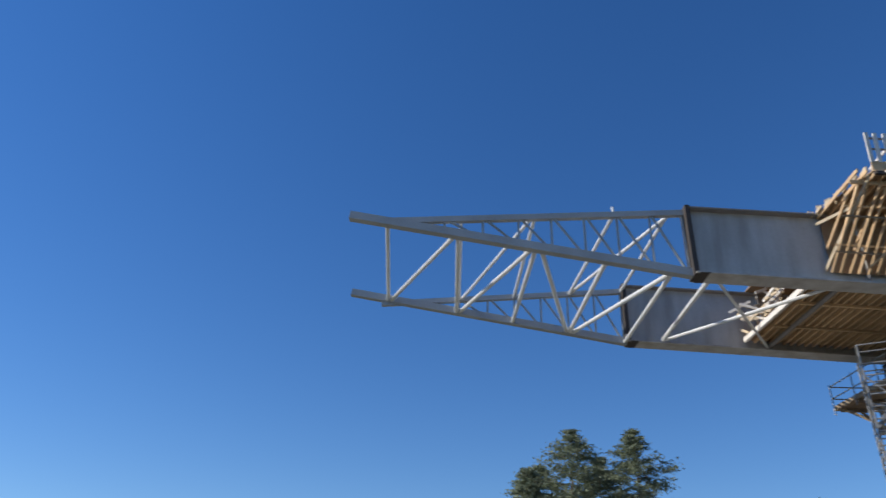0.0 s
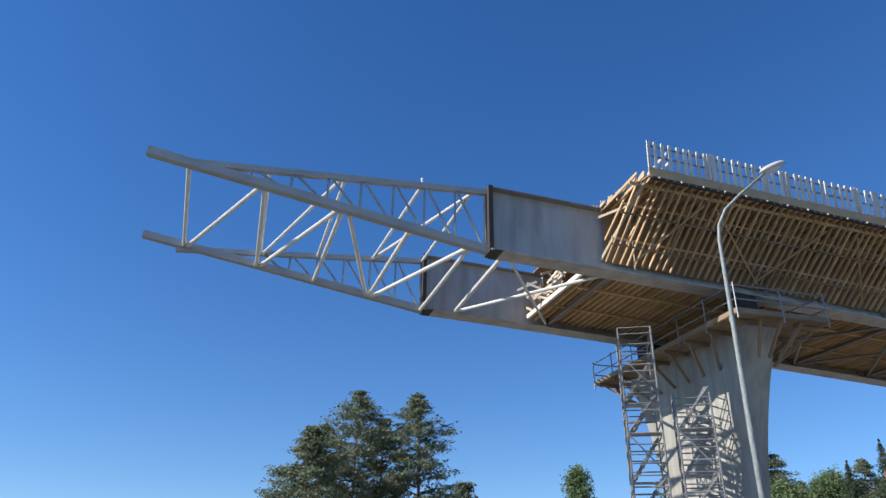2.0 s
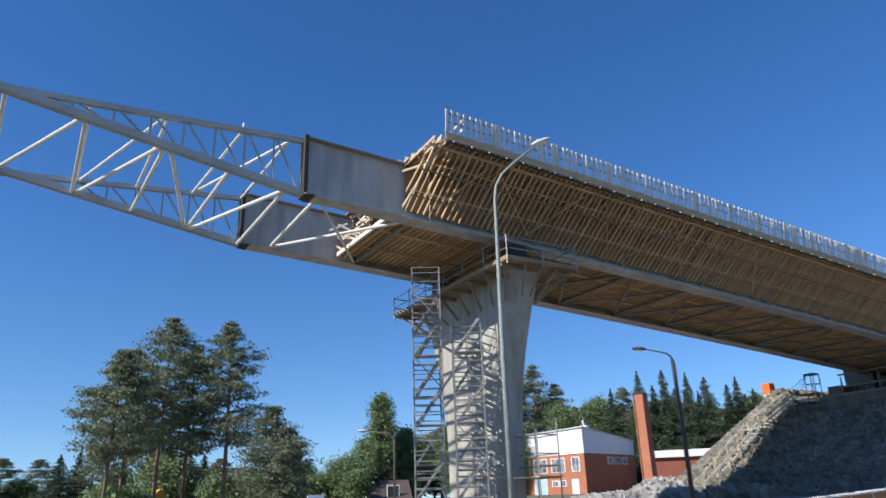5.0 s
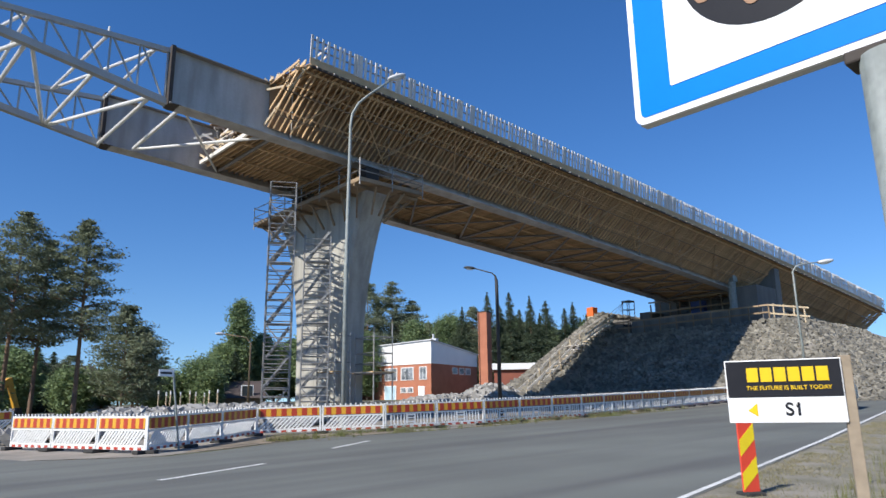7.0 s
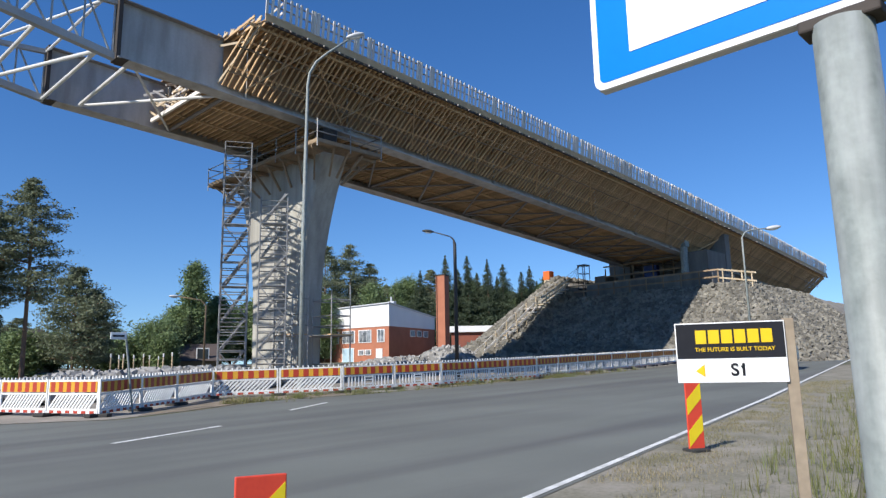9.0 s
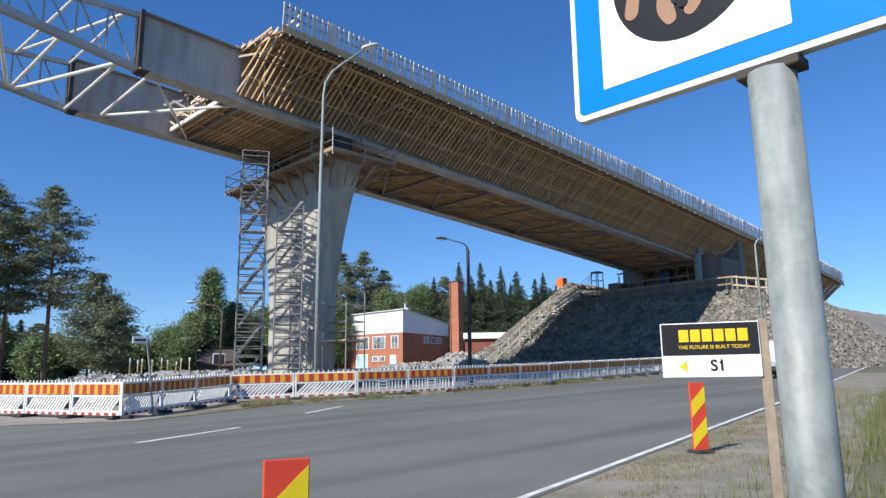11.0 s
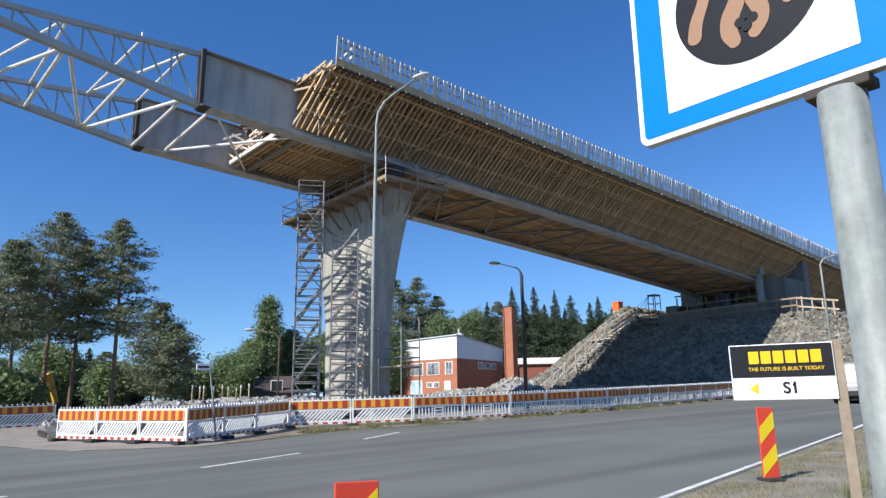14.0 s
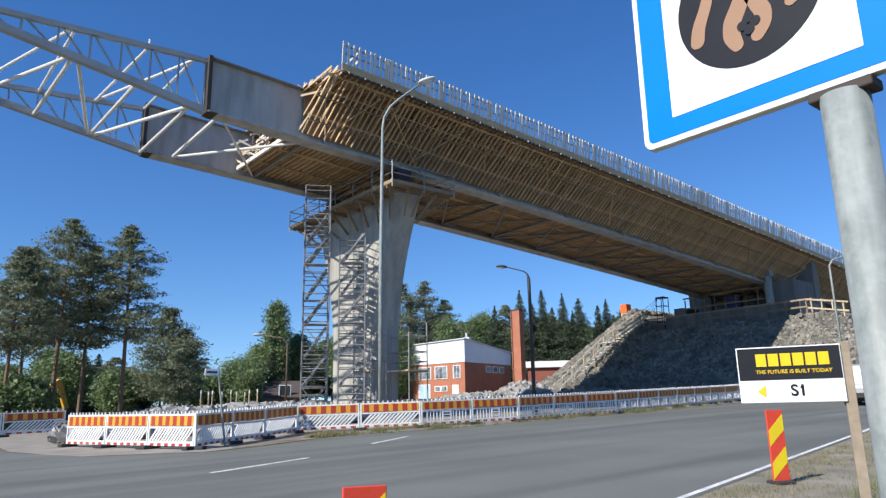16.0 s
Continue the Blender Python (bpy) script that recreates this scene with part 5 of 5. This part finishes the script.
        part("aerial", bm, M_DARKSTEEL, t, "thin dark aerial")
    c = thing("brick_chimney", (56.5, 56.7, G(56.5, 56.7)), "tall square red brick chimney", "chimney", rz=18)
    bm = bmesh.new()
    H = 12.75 - G(56.5, 56.7)
    box(bm, (-0.56, -0.56, -0.5), (0.56, 0.56, H), 0.01)
    sh = part("shaft", bm, M_BRICK, c)
    bm = bmesh.new()
    box(bm, (-0.6, -0.6, H - 0.02), (0.6, 0.6, H + 0.1), 0.02)
    part("cap", bm, M_DARKSTEEL, c)
    bm = bmesh.new()
    for x in (-0.68, -0.62):
        tube(bm, (x, 0.4, 1), (x, 0.4, H), 0.02, seg=5)
    part("ladder_rail", bm, M_DARKSTEEL, sh)
    s = thing("red_shed", (67.2, 62.2, G(67.2, 62.2)), "low red shed with a pale grey roof edge", "building", rz=-45)
    bm = bmesh.new()
    box(bm, (-2.6, 0, -1), (5, 4, 3.5))
    part("wall", bm, M_REDTILE, s)
    bm = bmesh.new()
    box(bm, (-2.9, -0.4, 3.5), (5.3, 4.4, 4.3), 0.04)
    part("roof_edge", bm, M_WHITE, s)


brick_hall()


def cottage(x, y, rz, w, d, h, wall, roof, label):
    t = thing("house", (x, y, G(x, y)), label, "house", rz=rz)
    bm = bmesh.new()
    box(bm, (-w / 2, -d / 2, -0.5), (w / 2, d / 2, h))
    part("wall", bm, wall, t)
    bm = bmesh.new()
    prism(bm, [(-d / 2 - 0.4, h - 0.15), (d / 2 + 0.4, h - 0.15), (0, h + d * 0.32)], -w / 2 - 0.4, w / 2 + 0.4, pose(0, 0, 0, 90, 0, 90))
    part("roof", bm, roof, t)
    for u in (-w / 4, w / 4):
        bm = bmesh.new()
        box(bm, (u - 0.6, -d / 2 - 0.05, 0.9), (u + 0.6, -d / 2 + 0.02, 2.1))
        wd = part("window", bm, M_WHITE, t)
        bm = bmesh.new()
        box(bm, (u - 0.5, -d / 2 - 0.07, 1.0), (u + 0.5, -d / 2 - 0.052, 2.0))
        part("pane", bm, M_GLASS, wd)


cottage(31.5, 68, -20, 5.5, 5, 1.0, M_OLDSHADE, M_ROOF, "small weathered house with a dark brown gable roof")
cottage(20.5, 86, 30, 7, 6, 3.0, M_LAMP, M_ROOF, "pale grey house with a dark gable roof among the trees")


def digger():
    x, y = 7.2, 50.0
    t = thing("excavator", (x, y, G(x, y)), "yellow excavator parked by the trees", "excavator", rz=20)
    for dy in (-0.8, 0.8):
        bm = bmesh.new()
        box(bm, (-1.5, dy - 0.25, 0), (1.5, dy + 0.25, 0.7), 0.2)
        part("track", bm, M_RUBBER, t)
    bm = bmesh.new()
    box(bm, (-1.5, -1.0, 0.8), (0.9, 1.0, 1.6), 0.1)
    part("body", bm, M_YELLOW, t)
    bm = bmesh.new()
    box(bm, (-0.2, -0.9, 1.6), (0.9, 0.1, 2.5), 0.08)
    part("cab", bm, M_GLASS, t)
    bm = bmesh.new()
    beam(bm, (0.6, 0.4, 1.3), (2.3, 0.4, 2.7), 0.3, 0.4)
    part("boom", bm, M_YELLOW, t)
    bm = bmesh.new()
    beam(bm, (2.2, 0.4, 2.8), (2.9, 0.4, 0.9), 0.25, 0.3)
    part("stick", bm, M_YELLOW, t)
    bm = bmesh.new()
    prism(bm, [(2.5, 0.2), (3.2, 0.3), (3.0, 1.0), (2.7, 1.0)], 0.0, 0.8, pose(0, 0.8, 0, 90, 0, 0))
    part("bucket", bm, M_DARKSTEEL, t)


digger()

# ---- trees ----
def cards(rnd, centre, spread, count, size, verts, faces, flat=0.6):
    for _ in range(count):
        p = Vector(centre) + Vector((rnd.gauss(0, spread), rnd.gauss(0, spread), rnd.gauss(0, spread * flat)))
        a, b, c = (Vector((rnd.uniform(-1, 1), rnd.uniform(-1, 1), rnd.uniform(-0.8, 0.8))) * size * rnd.uniform(0.6, 1.3) for _ in range(3))
        n = len(verts)
        verts += [tuple(p + a), tuple(p + b), tuple(p + c)]
        faces.append((n, n + 1, n + 2))


def crown_mesh(name, verts, faces, material):
    me = bpy.data.meshes.new(name)
    me.from_pydata(verts, [], faces)
    me.materials.append(material)
    return me


def tree(x, y, height, kind, seed, radius=None, label=None, bare=None, rough=1.0):
    rnd = random.Random(seed)
    g = G(x, y)
    names = {"pine": ("pine_tree", "tall Scots pine with a bare trunk and ragged dark crown"), "spruce": ("spruce_tree", "dark narrow spruce with a pointed top"), "leafy": ("birch_tree", "full green broadleaf tree")}
    t = thing(names[kind][0], (x, y, g), label or names[kind][1], "tree", "trees round the site")
    H = height
    r = radius or {"pine": H * 0.16, "spruce": H * 0.16, "leafy": H * 0.3}[kind]
    bend = Vector((rnd.uniform(-1, 1), rnd.uniform(-1, 1), 0)) * H * 0.02
    spine = [Vector((0, 0, -0.3)) + bend * (k / 6) ** 2 + Vector((0, 0, (H + 0.2) * k / 6)) for k in range(7)]
    bm = bmesh.new()
    sweep(bm, spine, [H * (0.011 if kind == "pine" else 0.016) * (1 - 0.9 * k / 6) + 0.02 for k in range(7)], seg=8)
    verts, faces = [], []
    start = bare if bare is not None else {"pine": 0.4, "spruce": 0.06, "leafy": 0.18}[kind]
    whorls = {"pine": 30, "spruce": 46, "leafy": 40}[kind]
    for i in range(whorls):
        u = start + (1 - start) * (i + rnd.random() * 0.7) / whorls
        z = u * H
        v = (u - start) / (1 - start)
        if kind == "pine":
            reach = r * (0.55 + 0.5 * math.sin(math.pi * min(1, 0.12 + v * 0.8)) ** 0.8) * (1 - v ** 3.2) * rnd.uniform(0.55, 1.2) + 0.1
        elif kind == "spruce":
            reach = r * (1 - v) ** 0.82 * rnd.uniform(0.5, 1.25) + 0.02
        else:
            reach = r * math.sin(math.pi * (0.1 + 0.86 * v)) ** 0.7 * rnd.uniform(0.65, 1.1)
        for b in range({"pine": 6, "spruce": 9, "leafy": 5}[kind]):
            a = rnd.uniform(0, 6.283)
            rise = {"pine": rnd.uniform(-0.1, 0.35), "spruce": rnd.uniform(-0.6, -0.05), "leafy": rnd.uniform(0.0, 0.6)}[kind]
            root = bend * u * u + Vector((0, 0, z))
            tip = root + Vector((math.cos(a) * reach, math.sin(a) * reach, rise * reach))
            if kind != "spruce" and b < 2 and reach > 0.5:
                sweep(bm, [root, root.lerp(tip, 0.5) + Vector((0, 0, 0.06 * reach)), tip], [0.05 * (1.1 - v), 0.035 * (1.1 - v), 0.012], seg=4)
            steps = {"pine": (0.45, 0.7, 0.9, 1.0), "spruce": (0.2, 0.42, 0.62, 0.82, 1.0), "leafy": (0.35, 0.6, 0.8, 1.0)}[kind]
            for k in steps:
                sp = {"pine": 0.125 * r * (0.6 + 0.6 * k) * (1 - 0.5 * v), "spruce": 0.02 + 0.12 * reach, "leafy": 0.2 * r}[kind]
                nb = {"pine": 22, "spruce": 14, "leafy": 20}[kind]
                sz = {"pine": 0.115, "spruce": 0.19 * (1 - 0.8 * v), "leafy": 0.19}[kind] * rough
                cards(rnd, root.lerp(tip, k), sp, nb, sz, verts, faces, {"pine": 0.36, "spruce": 0.4 + 2.0 * v ** 6, "leafy": 0.8}[kind])
    part("trunk", bm, M_BARK, t)
    ob = new("crown", crown_mesh("crown", verts, faces, {"pine": M_PINE, "spruce": M_SPRUCE, "leafy": M_LEAF}[kind]))
    ob.parent = t
    return t


# pine stand beyond the barriers
for k, (x, y, top, r) in enumerate(((9.9, 57.2, 16.3, 2.9), (14.3, 56.2, 16.2, 2.6), (6.6, 54.6, 13.2, 2.3), (12.2, 59.5, 15.0, 2.4), (8.2, 60.5, 14.6, 2.4))):
    x, y, top, r = 0.8 * x, 0.8 * y, 1.6 + 0.8 * (top - 1.6), 0.8 * r
    tree(x, y, top - G(x, y), "pine", 20 + k, r)
tree(18.4, 59.2, 10.5 - G(18.4, 59.2), "pine", 40, 2.8, bare=0.12, rough=1.35, label="bushy younger Scots pine with low branches")
tree(20.6, 62, 9.0 - G(20, 62), "pine", 41, 2.0, bare=0.15, rough=1.35, label="bushy younger Scots pine with low branches")
# understorey and broadleaf trees
tree(29.1, 69.1, 6.6 - G(29, 69), "leafy", 50, 2.5, bare=0.05)
tree(25.6, 71, 5.2 - G(27, 70), "leafy", 51, 2.6, bare=0.05)
tree(28.0, 64.8, 5.4 - G(28, 65), "leafy", 52, 1.2, bare=0.02, label="light green young willow bush")
tree(34.2, 72.3, 13.7 - G(35, 72), "leafy", 53, 1.6, bare=0.1, label="tall slim birch with a grey-green crown")
tree(37.4, 73.5, 10.2 - G(37, 73), "leafy", 54, 1.7, bare=0.1)
tree(33.2, 73.8, 8.6 - G(33, 74), "leafy", 55, 1.7, bare=0.1)
tree(12.0, 66, 6.5 - G(12, 66), "leafy", 56, 2.0, bare=0.05)
tree(15.5, 62, 5.0 - G(15, 62), "leafy", 57, 1.6, bare=0.02)
tree(5.5, 44.6, 2.5, "leafy", 58, 1.2, bare=0.02, label="low dark green bush under the pines")
tree(6.5, 44.4, 2.2, "leafy", 59, 1.1, bare=0.02, label="low dark green bush under the pines")
# pines behind the pier
tree(68.0, 89.0, 22.4 - G(68, 89), "pine", 60, 4.6, bare=0.1, rough=1.7)
tree(64.5, 91.0, 22.2 - G(64, 91), "pine", 61, 4.4, bare=0.1, rough=1.7)
tree(71.5, 89.0, 19.5 - G(71, 89), "pine", 62, 4.2, bare=0.1, rough=1.7)
tree(61.0, 95.0, 20.5 - G(61, 95), "pine", 63, 4.2, bare=0.1, rough=1.7)
# forest behind the hall and the slope: few kinds, many copies
rnd = random.Random(77)
kinds = [tree(300 + 12 * k, 300, 15.0, kd, 90 + k, rr, bare=bb, rough=1.5) for k, (kd, rr, bb) in enumerate((("spruce", 4.0, 0.05), ("spruce", 3.4, 0.05), ("spruce", 4.4, 0.08), ("pine", 2.8, 0.2), ("leafy", 3.2, 0.1)))]
def stand(az, dist, top, k):
    x, y = dist * math.sin(radians(az)), dist * math.cos(radians(az))
    h = top - G(x, y)
    s = h / 15.0
    copy_thing(kinds[k], Matrix.Translation((x, y, G(x, y))) @ pose(0, 0, 0, 0, 0, rnd.uniform(0, 360)) @ Matrix.Diagonal((max(s, 0.75) * rnd.uniform(0.85, 1.1), max(s, 0.75) * rnd.uniform(0.85, 1.1), s, 1)))


for az, d, top, k in ((45.3, 105, 19.3, 0), (47.1, 105, 19.3, 1), (48.7, 105, 18.6, 0), (49.9, 106, 17.9, 2), (51.4, 108, 17.0, 1), (52.2, 110, 18.1, 0), (46.2, 108, 17.6, 2), (47.9, 109, 17.2, 1), (49.3, 110, 16.6, 0), (44.0, 108, 17.6, 3), (43.0, 106, 17.2, 0), (42.1, 110, 16.0, 4), (41.2, 108, 15.0, 4), (40.2, 112, 15.6, 3), (39.2, 108, 15.0, 4), (53.2, 112, 16.6, 2), (54.2, 113, 16.0, 1), (36.2, 116, 20.5, 0), (37.6, 118, 19.5, 2), (38.8, 116, 18.0, 1), (35.0, 118, 19.0, 2)):
    stand(az, d, top, k)
for i in range(30):
    stand(38.5 + i * 0.56 + rnd.uniform(-0.2, 0.2), rnd.uniform(112, 126), rnd.uniform(14.5, 17.0), rnd.choice((0, 1, 2, 3, 3, 4)))
for i in range(34):
    stand(-12 + i * 1.12 + rnd.uniform(-0.4, 0.4), rnd.uniform(74, 96), rnd.uniform(6.0, 8.8), rnd.choice((0, 1, 3, 3, 4)))
for i in range(14):
    stand(24.5 + i * 0.9 + rnd.uniform(-0.3, 0.3), rnd.uniform(92, 112), rnd.uniform(8.5, 12.0), rnd.choice((0, 3, 4, 4)))
for i in range(14):
    stand(80 + i * 2.5, rnd.uniform(150, 190), rnd.uniform(14, 18), rnd.choice((0, 2, 3)))
for i in range(40):
    stand(88 + i * 5.6, rnd.uniform(60, 110), rnd.uniform(11, 16), rnd.choice((0, 1, 3, 4)))
for k in kinds:
    for o in (*k.children_recursive, k):
        bpy.data.objects.remove(o)


# ---- grass on the verge ----
def grass(name, spots, h, label, material=M_GRASS):
    verts, faces = [], []
    rnd = random.Random(len(spots))
    for x, y in spots:
        g = G(x, y)
        for _ in range(5):
            a, l = rnd.uniform(0, 6.283), h * rnd.uniform(0.4, 1.2)
            bx, by = x + rnd.gauss(0, 0.05), y + rnd.gauss(0, 0.05)
            dx, dy = math.cos(a), math.sin(a)
            lean = rnd.uniform(0.1, 0.5) * l
            n = len(verts)
            verts += [(bx - dy * 0.006, by + dx * 0.006, g), (bx + dy * 0.006, by - dx * 0.006, g), (bx + dx * lean, by + dy * lean, g + l)]
            faces.append((n, n + 1, n + 2))
    me = crown_mesh(name, verts, faces, material)
    tagged(new(name, me), label, "grass", kind="stuff")


rnd = random.Random(5)
spots = []
while len(spots) < 15000:
    x, y = rnd.uniform(-9, 26), rnd.uniform(-9, 7)
    edge = 2.3 + x * 0.185 if x < 12.6 else 4.7 + (x - 12.6) * 0.21
    if y < edge and (y < edge - 0.8 or rnd.random() < 0.35) and math.hypot(x - 2.16, y - 0.81) > 0.15:
        spots.append((x, y))
dry = []
while len(dry) < 4200:
    x = rnd.uniform(3, 30)
    y = 4.07 + 0.192 * x - 0.22 - abs(rnd.gauss(0, 0.75))
    if noise.noise((x * 0.9, y * 0.9, 2)) > -0.25:
        dry.append((x, y))
grass("verge_grass", spots, 0.32, "dry and green grass on the road verge")
grass("shoulder_grass", dry, 0.065, "short dry grass on the road shoulder", M_DRY)
spots = []
while len(spots) < 1600:
    x = rnd.uniform(11, 40)
    y = 21.6 + rnd.gauss(0, 0.5) + max(0, x - 28) * 0.12
    if noise.noise((x * 0.5, y, 0)) + 0.5 * noise.noise((x * 2.3, y * 2.3, 4)) > 0.12:
        spots.append((x, y))
grass("roadside_weeds", spots, 0.28, "patchy green weeds along the barriers")
